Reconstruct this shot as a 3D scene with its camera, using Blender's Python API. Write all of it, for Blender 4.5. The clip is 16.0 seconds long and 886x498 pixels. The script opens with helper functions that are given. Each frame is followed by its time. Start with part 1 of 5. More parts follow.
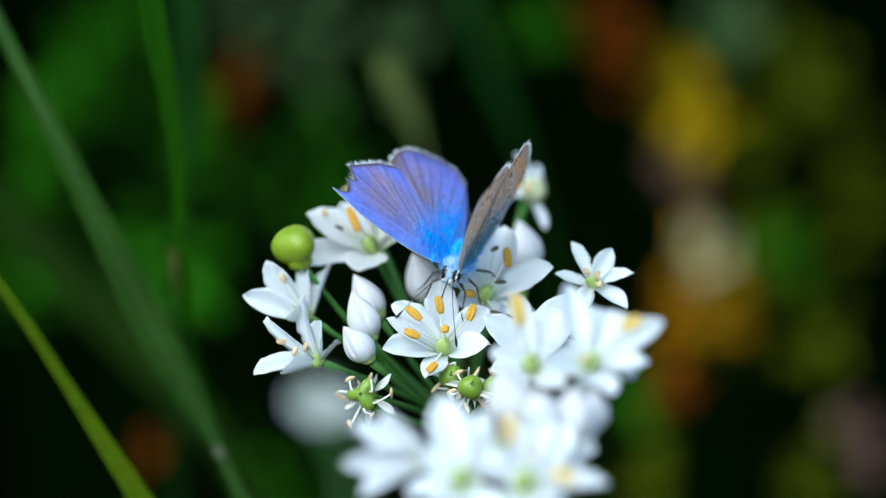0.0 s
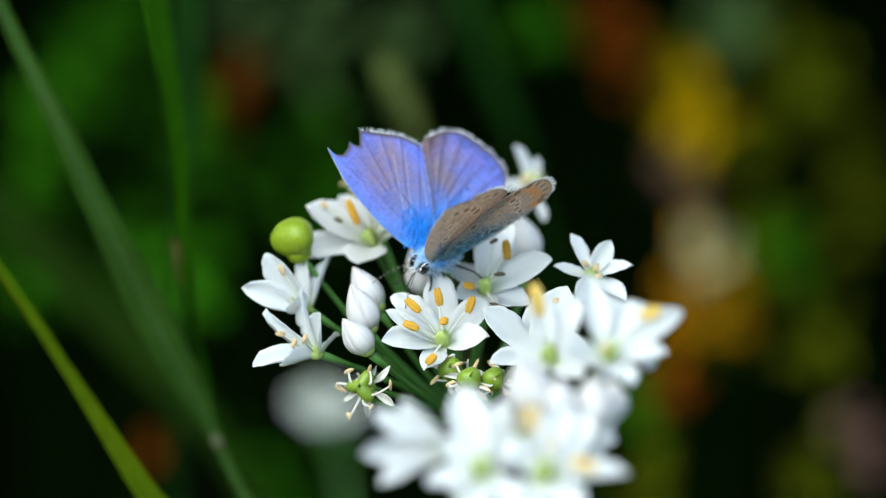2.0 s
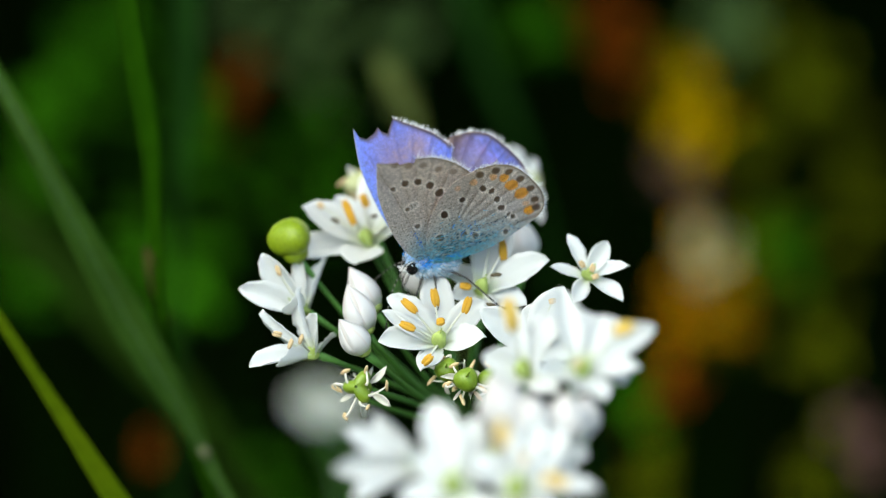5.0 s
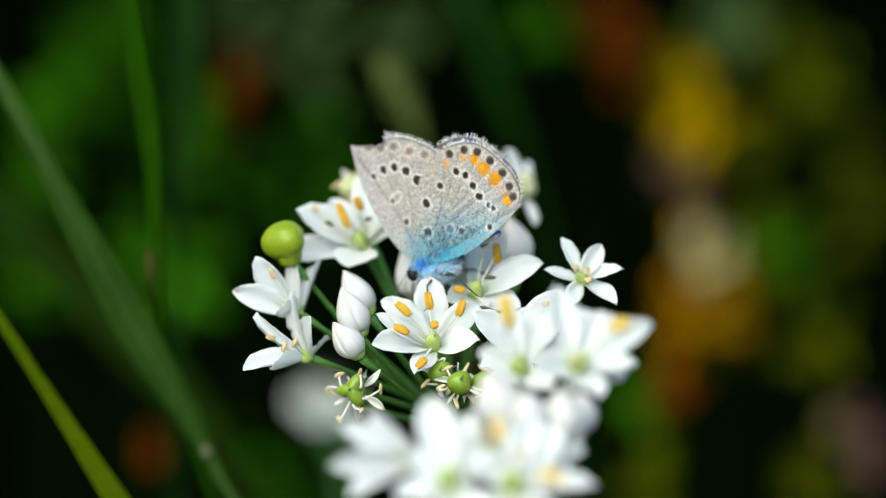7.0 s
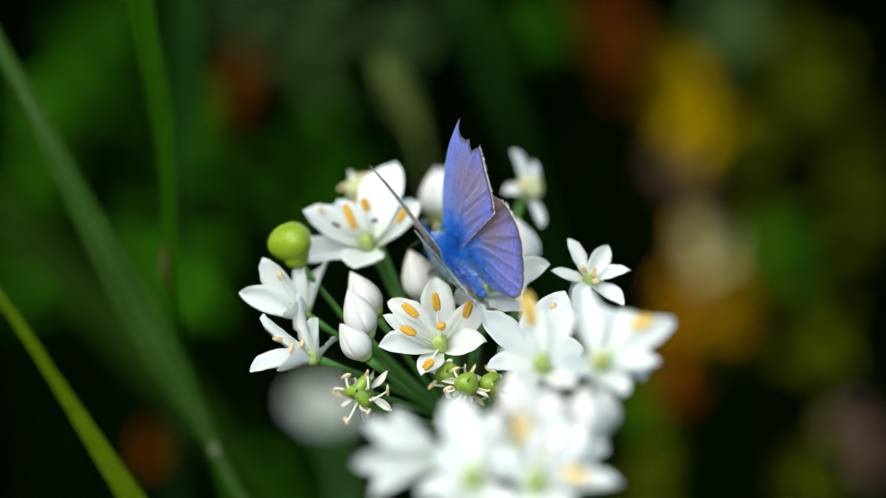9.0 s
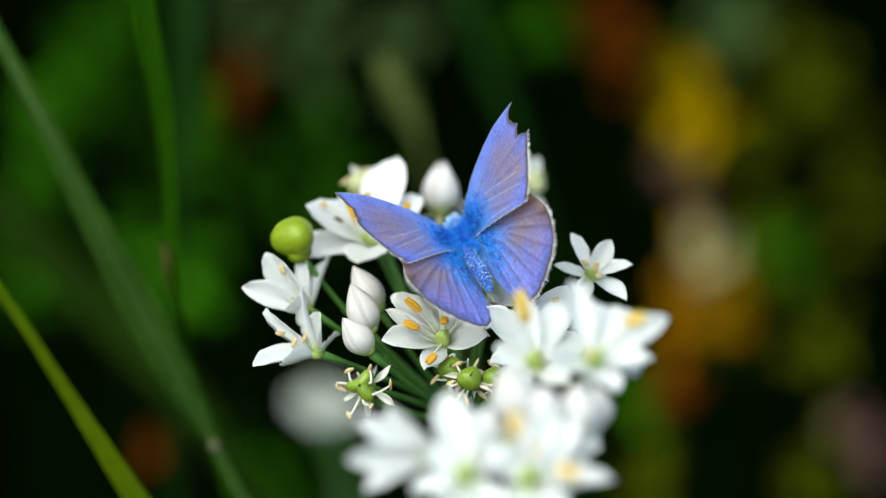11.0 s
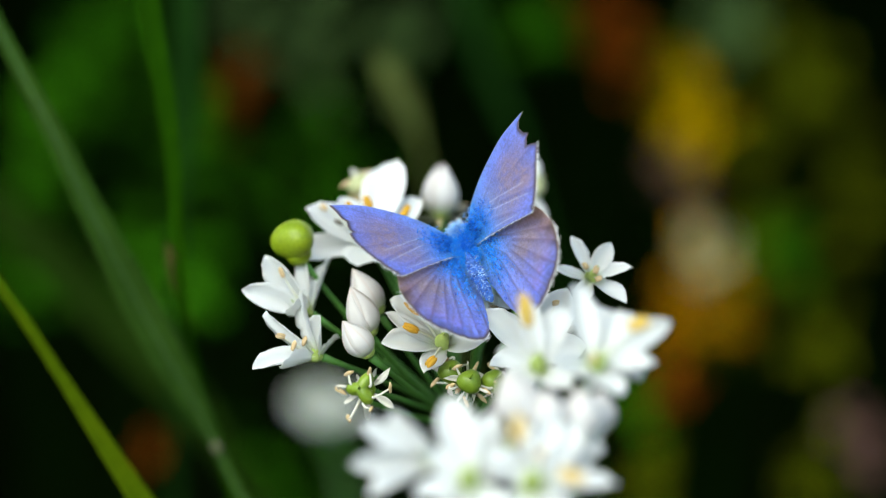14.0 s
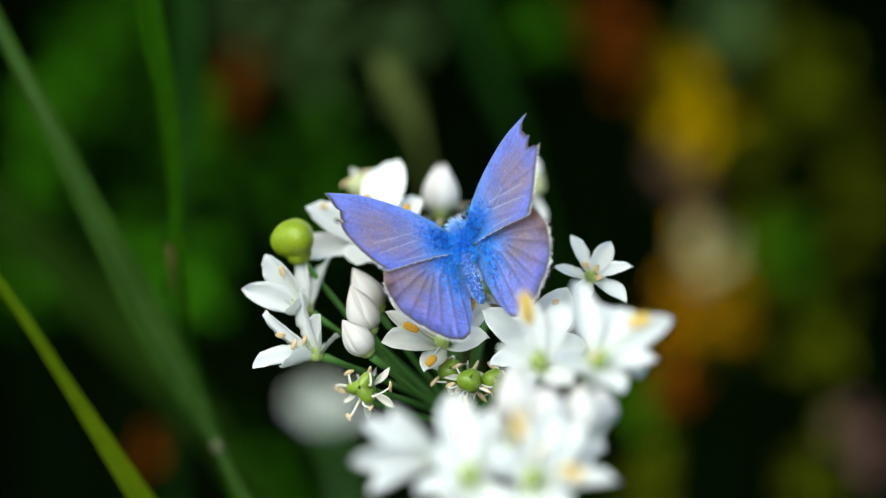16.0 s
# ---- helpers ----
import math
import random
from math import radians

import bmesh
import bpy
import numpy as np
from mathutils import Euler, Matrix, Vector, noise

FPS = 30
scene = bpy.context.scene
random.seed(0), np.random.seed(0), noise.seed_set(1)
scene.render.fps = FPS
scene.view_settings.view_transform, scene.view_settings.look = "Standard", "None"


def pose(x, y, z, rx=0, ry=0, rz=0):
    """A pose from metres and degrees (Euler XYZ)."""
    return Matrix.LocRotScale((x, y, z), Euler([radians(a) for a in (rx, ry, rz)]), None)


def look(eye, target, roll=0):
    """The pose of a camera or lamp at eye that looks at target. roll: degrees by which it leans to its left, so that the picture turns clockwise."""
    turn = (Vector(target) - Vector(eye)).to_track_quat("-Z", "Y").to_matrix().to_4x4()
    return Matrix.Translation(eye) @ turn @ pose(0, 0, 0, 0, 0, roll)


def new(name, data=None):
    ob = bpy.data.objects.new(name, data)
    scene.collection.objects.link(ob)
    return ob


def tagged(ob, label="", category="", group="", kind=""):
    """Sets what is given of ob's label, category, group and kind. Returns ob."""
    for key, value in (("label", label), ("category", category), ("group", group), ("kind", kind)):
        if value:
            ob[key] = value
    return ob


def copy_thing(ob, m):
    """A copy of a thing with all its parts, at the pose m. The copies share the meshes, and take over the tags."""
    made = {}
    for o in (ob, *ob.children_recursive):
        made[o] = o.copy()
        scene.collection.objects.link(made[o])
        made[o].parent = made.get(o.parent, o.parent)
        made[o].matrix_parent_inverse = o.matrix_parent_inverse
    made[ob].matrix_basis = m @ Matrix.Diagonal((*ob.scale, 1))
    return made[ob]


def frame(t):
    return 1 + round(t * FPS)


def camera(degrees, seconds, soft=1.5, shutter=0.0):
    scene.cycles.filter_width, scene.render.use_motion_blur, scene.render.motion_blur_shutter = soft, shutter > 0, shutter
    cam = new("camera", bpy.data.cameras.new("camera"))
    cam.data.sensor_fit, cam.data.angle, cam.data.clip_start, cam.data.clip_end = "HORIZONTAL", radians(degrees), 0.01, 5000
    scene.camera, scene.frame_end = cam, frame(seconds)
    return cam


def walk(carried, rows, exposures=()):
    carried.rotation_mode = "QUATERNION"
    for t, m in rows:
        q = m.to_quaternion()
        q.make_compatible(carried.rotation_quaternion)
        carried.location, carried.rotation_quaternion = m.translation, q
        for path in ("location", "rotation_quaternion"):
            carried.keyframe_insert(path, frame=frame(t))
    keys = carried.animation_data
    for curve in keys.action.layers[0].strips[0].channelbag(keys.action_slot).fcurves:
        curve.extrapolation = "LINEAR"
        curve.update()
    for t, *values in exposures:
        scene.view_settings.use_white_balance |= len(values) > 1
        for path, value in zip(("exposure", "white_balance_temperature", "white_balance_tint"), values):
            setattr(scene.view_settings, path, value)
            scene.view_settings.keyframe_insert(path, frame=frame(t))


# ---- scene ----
MM = 0.001
TILT = 28.0                                   # how far the camera looks down
AIM = Vector((0.0, 0.0, 0.35))                # the flower head under the butterfly
EYE = AIM + Vector((0.0, -math.cos(radians(TILT)), math.sin(radians(TILT)))) * 0.28
cam = camera(20, 16.0, soft=1.15)
cam.data.dof.use_dof = True
cam.data.dof.focus_distance = 0.2745
cam.data.dof.aperture_fstop = 8.0
cam.data.dof.aperture_blades = 0
walk(cam, [(0.0, look(EYE, AIM)), (16.0, look(EYE, AIM))], exposures=[(0.0, 1.77, 5950, -3), (0.5, 1.77, 6000, -3), (1.0, 1.77, 6300, -3), (2.5, 1.77, 6850, -3), (4.0, 1.76, 7200, -3), (7.0, 1.76, 7400, -3), (16.0, 1.76, 7300, -3)])

# ---- light: bright, hazy daylight from high on the left ----
SUN_EL, SUN_AZ = 60.0, -130.0
world = bpy.data.worlds.new("sky")
world.use_nodes = True
scene.world = world
sky = world.node_tree.nodes.new("ShaderNodeTexSky")
sky.sky_type = "NISHITA"
sky.sun_disc = False
sky.sun_elevation = radians(SUN_EL)
sky.sun_rotation = radians(SUN_AZ)
world.node_tree.links.new(sky.outputs["Color"], world.node_tree.nodes["Background"].inputs["Color"])
world.node_tree.nodes["Background"].inputs["Strength"].default_value = 0.15
sun = new("sun", bpy.data.lights.new("sun", "SUN"))
sun.data.energy = 1.2
sun.data.angle = radians(70)
sun.data.color = (1.0, 0.98, 0.95)
sun.matrix_world = look((math.sin(radians(SUN_AZ)) * math.cos(radians(SUN_EL)), math.cos(radians(SUN_AZ)) * math.cos(radians(SUN_EL)), math.sin(radians(SUN_EL))), (0, 0, 0))


# ---- materials ----
def shader(name, color, rough=0.6, scale=60.0, vary=0.25, bump=0.2, fine=900.0, glow=0.0, second=None, spec=0.35, random_hue=0.0):
    """A surface with blotches at one scale and grain at a finer one; glow is the share of light let through from behind."""
    m = bpy.data.materials.new(name)
    m.use_nodes = True
    n, l = m.node_tree.nodes, m.node_tree.links
    p = n["Principled BSDF"]
    p.inputs["Roughness"].default_value = rough
    p.inputs["Specular IOR Level"].default_value = spec
    co = n.new("ShaderNodeTexCoord")
    a, b = n.new("ShaderNodeTexNoise"), n.new("ShaderNodeTexNoise")
    a.inputs["Scale"].default_value, b.inputs["Scale"].default_value = scale, fine
    a.inputs["Detail"].default_value = 4
    for t in (a, b):
        l.new(co.outputs["Object"], t.inputs["Vector"])
    ramp = n.new("ShaderNodeMix")
    ramp.data_type = "RGBA"
    dark = second or tuple(c * (1 - vary) for c in color)
    light = tuple(min(0.95, c * (1 + vary * 0.5)) for c in color)
    ramp.inputs["A"].default_value, ramp.inputs["B"].default_value = (*dark, 1), (*light, 1)
    l.new(a.outputs["Fac"], ramp.inputs["Factor"])
    grain = n.new("ShaderNodeMix")
    grain.data_type, grain.blend_type = "RGBA", "MULTIPLY"
    grain.inputs["Factor"].default_value = min(1.0, vary)
    l.new(ramp.outputs["Result"], grain.inputs["A"])
    l.new(b.outputs["Fac"], grain.inputs["B"])
    out = grain.outputs["Result"]
    if random_hue:
        info, hue = n.new("ShaderNodeObjectInfo"), n.new("ShaderNodeHueSaturation")
        span = n.new("ShaderNodeMapRange")
        span.inputs["To Min"].default_value, span.inputs["To Max"].default_value = 1 - random_hue, 1 + random_hue
        l.new(info.outputs["Random"], span.inputs["Value"])
        l.new(span.outputs["Result"], hue.inputs["Value"])
        l.new(out, hue.inputs["Color"])
        out = hue.outputs["Color"]
    l.new(out, p.inputs["Base Color"])
    if bump:
        k = n.new("ShaderNodeBump")
        k.inputs["Strength"].default_value, k.inputs["Distance"].default_value = bump, 0.0001
        l.new(b.outputs["Fac"], k.inputs["Height"])
        l.new(k.outputs["Normal"], p.inputs["Normal"])
    if glow:
        t, mix = n.new("ShaderNodeBsdfTranslucent"), n.new("ShaderNodeMixShader")
        l.new(out, t.inputs["Color"])
        mix.inputs["Fac"].default_value = glow
        l.new(p.outputs["BSDF"], mix.inputs[1])
        l.new(t.outputs["BSDF"], mix.inputs[2])
        l.new(mix.outputs["Shader"], n["Material Output"].inputs["Surface"])
    return m


def petal_shader(name, color, rib, glow=0.48, strength=0.45):
    """White petal: a faint green-grey rib along the middle, fine lengthwise streaks."""
    m = shader(name, color, 0.55, 250, 0.06, 0.1, 1500, glow, random_hue=0.03)
    n, l = m.node_tree.nodes, m.node_tree.links
    p = n["Principled BSDF"]
    co, sep = n.new("ShaderNodeTexCoord"), n.new("ShaderNodeSeparateXYZ")
    l.new(co.outputs["Object"], sep.inputs["Vector"])
    ab, mr = n.new("ShaderNodeMath"), n.new("ShaderNodeMapRange")
    ab.operation = "ABSOLUTE"
    l.new(sep.outputs["X"], ab.inputs[0])
    l.new(ab.outputs["Value"], mr.inputs["Value"])
    mr.inputs["From Min"].default_value, mr.inputs["From Max"].default_value = 0.006, 0.035
    mr.inputs["To Min"].default_value, mr.inputs["To Max"].default_value = strength, 0.0
    mix = n.new("ShaderNodeMix")
    mix.data_type = "RGBA"
    mix.inputs["B"].default_value = (*rib, 1)
    src = p.inputs["Base Color"].links[0].from_socket
    l.new(src, mix.inputs["A"])
    l.new(mr.outputs["Result"], mix.inputs["Factor"])
    foot, blush = n.new("ShaderNodeMapRange"), n.new("ShaderNodeMix")
    foot.inputs["From Min"].default_value, foot.inputs["From Max"].default_value = 0.05, 0.30
    foot.inputs["To Min"].default_value, foot.inputs["To Max"].default_value = 0.75, 0.0
    l.new(sep.outputs["Y"], foot.inputs["Value"])
    blush.data_type = "RGBA"
    blush.inputs["B"].default_value = (0.70, 0.80, 0.46, 1)
    l.new(mix.outputs["Result"], blush.inputs["A"])
    l.new(foot.outputs["Result"], blush.inputs["Factor"])
    l.new(blush.outputs["Result"], p.inputs["Base Color"])
    return m


def painted(name, rough, bump, fine, spec=0.3, vary=0.25, sheen=0.0, through_light=None):
    """Scales or hair whose pigment is laid out point by point in the mesh's own colour layer."""
    m = bpy.data.materials.new(name)
    m.use_nodes = True
    n, l = m.node_tree.nodes, m.node_tree.links
    p = n["Principled BSDF"]
    at, co, b = n.new("ShaderNodeAttribute"), n.new("ShaderNodeTexCoord"), n.new("ShaderNodeTexNoise")
    at.attribute_name = "pigment"
    b.inputs["Scale"].default_value = fine
    b.inputs["Detail"].default_value = 3
    l.new(co.outputs["Object"], b.inputs["Vector"])
    mr = n.new("ShaderNodeMapRange")
    mr.inputs["From Min"].default_value, mr.inputs["From Max"].default_value = 0.3, 0.7
    mr.inputs["To Min"].default_value, mr.inputs["To Max"].default_value = 1 - vary, 1 + vary
    l.new(b.outputs["Fac"], mr.inputs["Value"])
    mul = n.new("ShaderNodeVectorMath")
    mul.operation = "SCALE"
    l.new(at.outputs["Color"], mul.inputs[0])
    l.new(mr.outputs["Result"], mul.inputs["Scale"])
    l.new(mul.outputs["Vector"], p.inputs["Base Color"])
    p.inputs["Roughness"].default_value = rough
    p.inputs["Specular IOR Level"].default_value = spec
    p.inputs["Sheen Weight"].default_value = sheen
    k = n.new("ShaderNodeBump")
    k.inputs["Strength"].default_value, k.inputs["Distance"].default_value = bump, 0.00006
    l.new(b.outputs["Fac"], k.inputs["Height"])
    l.new(k.outputs["Normal"], p.inputs["Normal"])
    if through_light:
        t, mix = n.new("ShaderNodeBsdfTranslucent"), n.new("ShaderNodeMixShader")
        tint = n.new("ShaderNodeVectorMath")
        tint.operation = "MULTIPLY"
        tint.inputs[1].default_value = through_light
        l.new(mul.outputs["Vector"], tint.inputs[0])
        both = n.new("ShaderNodeMix")
        both.data_type = "RGBA"
        both.inputs["Factor"].default_value = 0.30
        both.inputs["A"].default_value = (1.0, 0.76, 0.48, 1)
        l.new(tint.outputs["Vector"], both.inputs["B"])
        l.new(both.outputs["Result"], t.inputs["Color"])
        mix.inputs["Fac"].default_value = 0.43
        l.new(p.outputs["BSDF"], mix.inputs[1])
        l.new(t.outputs["BSDF"], mix.inputs[2])
        l.new(mix.outputs["Shader"], n["Material Output"].inputs["Surface"])
    return m


PETAL = petal_shader("white_petal", (0.845, 0.865, 0.875), (0.80, 0.83, 0.77), strength=0.3)
BUD = petal_shader("bud_petal", (0.85, 0.845, 0.85), (0.70, 0.54, 0.46), strength=0.4)
ANTHER = shader("orange_anther", (0.86, 0.48, 0.06), 0.85, 900, 0.45, 0.8, 6000, second=(0.68, 0.31, 0.025))
YELLOW_ANTHER = shader("pollen_anther", (0.93, 0.66, 0.20), 0.85, 900, 0.3, 0.8, 6000, second=(0.86, 0.52, 0.10))
DARK_ANTHER = shader("spent_anther", (0.16, 0.13, 0.08), 0.9, 900, 0.4, 0.8, 6000)
FILAMENT = shader("white_filament", (0.78, 0.80, 0.70), 0.5, 400, 0.1, 0.1, 2000, 0.2)
OVARY = shader("green_ovary", (0.50, 0.60, 0.20), 0.45, 500, 0.35, 0.3, 4000, 0.1, second=(0.34, 0.48, 0.10))
PALE_GREEN = shader("pale_olive_pod", (0.55, 0.58, 0.32), 0.6, 500, 0.3, 0.3, 3000, 0.1)
RIPE_POD = shader("lime_pod", (0.29, 0.38, 0.018), 0.4, 350, 0.4, 0.25, 3000, 0.08, second=(0.16, 0.26, 0.012), spec=0.4)
POD = shader("green_pod", (0.25, 0.36, 0.035), 0.36, 350, 0.4, 0.25, 3000, 0.08, second=(0.13, 0.24, 0.018), spec=0.5)
STALK = shader("green_stalk", (0.10, 0.26, 0.05), 0.5, 200, 0.35, 0.2, 2500, 0.05, second=(0.05, 0.16, 0.03))
WITHERED = shader("withered_petal", (0.90, 0.88, 0.80), 0.7, 400, 0.2, 0.5, 3000, 0.3)
CREAM = shader("cream_anther", (0.82, 0.62, 0.36), 0.85, 900, 0.3, 0.6, 5000, 0.1)
BLADE = shader("grass_blue_green", (0.034, 0.078, 0.011), 0.6, 45, 0.5, 0.2, 900, 0.15, second=(0.014, 0.042, 0.008), spec=0.0)
BLADE_BRIGHT = shader("grass_bright", (0.018, 0.066, 0.002), 0.5, 60, 0.4, 0.2, 900, 0.2, second=(0.010, 0.044, 0.002), spec=0.0)
# same grass in a darker copy, with the shade put into its colour
BLADE_SHADED = shader("grass_shaded", (0.0124, 0.045, 0.0072), 0.6, 60, 0.4, 0.2, 900, 0.1, spec=0.0)
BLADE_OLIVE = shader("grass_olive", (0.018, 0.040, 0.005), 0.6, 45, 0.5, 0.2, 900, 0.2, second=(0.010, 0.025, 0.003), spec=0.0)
BLADE_PALE = shader("grass_pale", (0.16, 0.20, 0.055), 0.6, 60, 0.4, 0.2, 900, 0.2, spec=0.0)
DRY_SHEATH = shader("dry_sheath", (0.080, 0.070, 0.022), 0.8, 90, 0.4, 0.3, 900, 0.1, spec=0.0)
BLADE_LIME = shader("grass_lime", (0.090, 0.125, 0.004), 0.55, 90, 0.45, 0.2, 900, 0.2, second=(0.026, 0.070, 0.003), spec=0.0)
# base colour set below real soil: the deep shade is in the colour
SHADED_SOIL = shader("shaded_soil", (0.006, 0.005, 0.003), 0.95, 25, 0.7, 1.0, 300, spec=0.0)
WING = painted("wing_scales", 0.6, 0.7, 6000, 0.2, 0.40, 0.03, (1.6, 1.2, 0.85))
FUR = painted("body_fur", 0.7, 0.3, 6000, 0.1, 0.25, 0.0)
FRINGE = shader("white_fringe", (0.90, 0.90, 0.90), 0.7, 900, 0.08, 0.2, 4000, 0.45)
EYE_BLACK = shader("black_eye", (0.008, 0.008, 0.010), 0.25, 800, 0.3, 0.1, 9000, spec=0.25)
LEG = shader("grey_leg", (0.060, 0.055, 0.050), 0.7, 1500, 0.5, 0.4, 6000, second=(0.025, 0.025, 0.025))
ANTENNA = shader("black_ring", (0.018, 0.016, 0.015), 0.6, 2500, 0.4, 0.2, 9000)
ANTENNA_PALE = shader("white_ring", (0.40, 0.38, 0.35), 0.6, 2500, 0.3, 0.2, 9000)


# ---- builders ----
def mesh_of(name, verts, faces, mats, smooth=True, index=None):
    me = bpy.data.meshes.new(name)
    me.from_pydata([tuple(v) for v in verts], [], faces)
    for m in (mats if isinstance(mats, (list, tuple)) else [mats]):
        me.materials.append(m)
    me.polygons.foreach_set("use_smooth", [smooth] * len(me.polygons))
    if index is not None:
        me.polygons.foreach_set("material_index", index)
    me.update()
    return me


def part(name, data, parent=None, m=None, label=""):
    ob = new(name, data)
    if parent:
        ob.parent = parent
    ob.matrix_basis = m if m is not None else Matrix()
    return tagged(ob, label)


def tube(points, radii, sides=7, caps=True):
    """Vertices and faces of a tapering tube along points."""
    pts = [Vector(p) for p in points]
    v, f = [], []
    ref = Vector((0.31, 0.22, 0.92))
    for i, p in enumerate(pts):
        d = (pts[min(i + 1, len(pts) - 1)] - pts[max(i - 1, 0)]).normalized()
        x = d.cross(ref).normalized()
        y = d.cross(x)
        for k in range(sides):
            a = 2 * math.pi * k / sides
            v.append(p + (x * math.cos(a) + y * math.sin(a)) * radii[i])
    for i in range(len(pts) - 1):
        for k in range(sides):
            a, b = i * sides + k, i * sides + (k + 1) % sides
            f.append((a, b, b + sides, a + sides))
    if caps:
        f.append(tuple(range(sides))[::-1])
        f.append(tuple(range((len(pts) - 1) * sides, len(pts) * sides)))
    return v, f


def bend(a, b, sag, n=9):
    """Points from a to b, bowed by the vector sag in the middle."""
    a, b, sag = Vector(a), Vector(b), Vector(sag)
    return [a.lerp(b, i / (n - 1)) + sag * math.sin(math.pi * i / (n - 1)) for i in range(n)]


def blob(rx, ry, rz, rings=10, sides=14, lobes=0, depth=0.0, rough=0.0, seed=0, squeeze=0.0):
    """An egg-like closed form with optional lobes round its axis and uneven skin."""
    v, f = [Vector((0, 0, -rz))], []
    for i in range(1, rings):
        th = math.pi * i / rings
        for k in range(sides):
            a = 2 * math.pi * k / sides
            r = math.sin(th) * (1 - depth * (0.5 + 0.5 * math.cos(lobes * a)) if lobes else 1.0)
            z = -math.cos(th)
            r *= 1 - squeeze * z
            p = Vector((rx * r * math.cos(a), ry * r * math.sin(a), rz * z))
            if rough:
                p *= 1 + rough * noise.noise(p * (3.0 / max(rx, rz)) + Vector((seed, 0, 0)))
            v.append(p)
    v.append(Vector((0, 0, rz)))
    for k in range(sides):
        f.append((0, 1 + (k + 1) % sides, 1 + k))
    for i in range(rings - 2):
        for k in range(sides):
            a, b = 1 + i * sides + k, 1 + i * sides + (k + 1) % sides
            f.append((a, b, b + sides, a + sides))
    last, top = 1 + (rings - 2) * sides, len(v) - 1
    for k in range(sides):
        f.append((last + k, last + (k + 1) % sides, top))
    return v, f


def joined(*pieces):
    v, f = [], []
    for pv, pf in pieces:
        o = len(v)
        v += list(pv)
        f += [tuple(i + o for i in q) for q in pf]
    return v, f


def moved(piece, m):
    return [m @ Vector(p) for p in piece[0]], piece[1]


def facing(origin, direction, up=(0, 0, 1), size=1.0):
    """A pose at origin whose y runs along direction and whose z is nearest to up."""
    y = Vector(direction).normalized()
    z = Vector(up) - y * Vector(up).dot(y)
    if z.length < 1e-4:
        z = Vector((1, 0, 0)) - y * y.x
    z.normalize()
    x = y.cross(z)
    m = Matrix((x, y, z)).transposed().to_4x4()
    return Matrix.Translation(origin) @ m @ Matrix.Scale(size, 4)


# ---- petals, unit length along y ----
TEPAL_AT = (0.0, 0.10, 0.22, 0.36, 0.50, 0.64, 0.76, 0.86, 0.93, 0.975, 1.0)
TEPAL_WIDE = (0.34, 0.46, 0.68, 0.88, 0.99, 0.99, 0.87, 0.66, 0.43, 0.20, 0.05)


def tepal_mesh(name, width, cup, curl, twist, material):
    rows, cols, v, f = 15, 7, [], []
    rnd = random.Random(f"{name}{width}{curl}")
    wob = [rnd.uniform(-0.022, 0.022) for _ in range(rows)]
    for side in (1, -1):
        for i in range(rows):
            t = i / (rows - 1)
            w = width * float(np.interp(t, TEPAL_AT, TEPAL_WIDE))
            for j in range(cols):
                s = 2 * j / (cols - 1) - 1
                x = s * w / 2
                z = cup * (s * s) * w * 0.5 + curl * (t - 0.25) * abs(t - 0.25) - 0.05 * math.exp(-(s / 0.18) ** 2) * (1 - t)
                z += twist * s * t * 0.08 + wob[i] * s
                z += side * 0.012 * (1 - 0.7 * abs(s)) * (1 - 0.6 * t)
                v.append((x + wob[i] * 0.3, t, z))
    o = rows * cols
    for i in range(rows - 1):
        for j in range(cols - 1):
            a = i * cols + j
            f.append((a, a + 1, a + cols + 1, a + cols))
            f.append((o + a, o + a + cols, o + a + cols + 1, o + a + 1))
        for j in (0, cols - 1):
            a = i * cols + j
            q = (a, a + cols, o + a + cols, o + a)
            f.append(q if j == 0 else q[::-1])
    f.append(tuple(range(cols))[::-1] + tuple(o + j for j in range(cols)))
    e = (rows - 1) * cols
    f.append(tuple(e + j for j in range(cols)) + tuple(o + e + j for j in range(cols))[::-1])
    return mesh_of(name, v, f, material)


TEPALS = [(tepal_mesh("tepal", w, cup, curl, twist, PETAL), w) for w, cup, curl, twist in ((0.52, 0.40, -0.10, 0.4), (0.56, 0.50, 0.08, -0.5), (0.46, 0.55, -0.14, 0.6), (0.50, 0.34, 0.02, -0.7), (0.48, 0.60, -0.06, 0.5))]
SHRUNK = [tepal_mesh("shrunk_tepal", 0.30, 0.8, -0.7, 2.0, WITHERED), tepal_mesh("shrunk_tepal_b", 0.24, 0.9, 0.5, -2.0, WITHERED)]


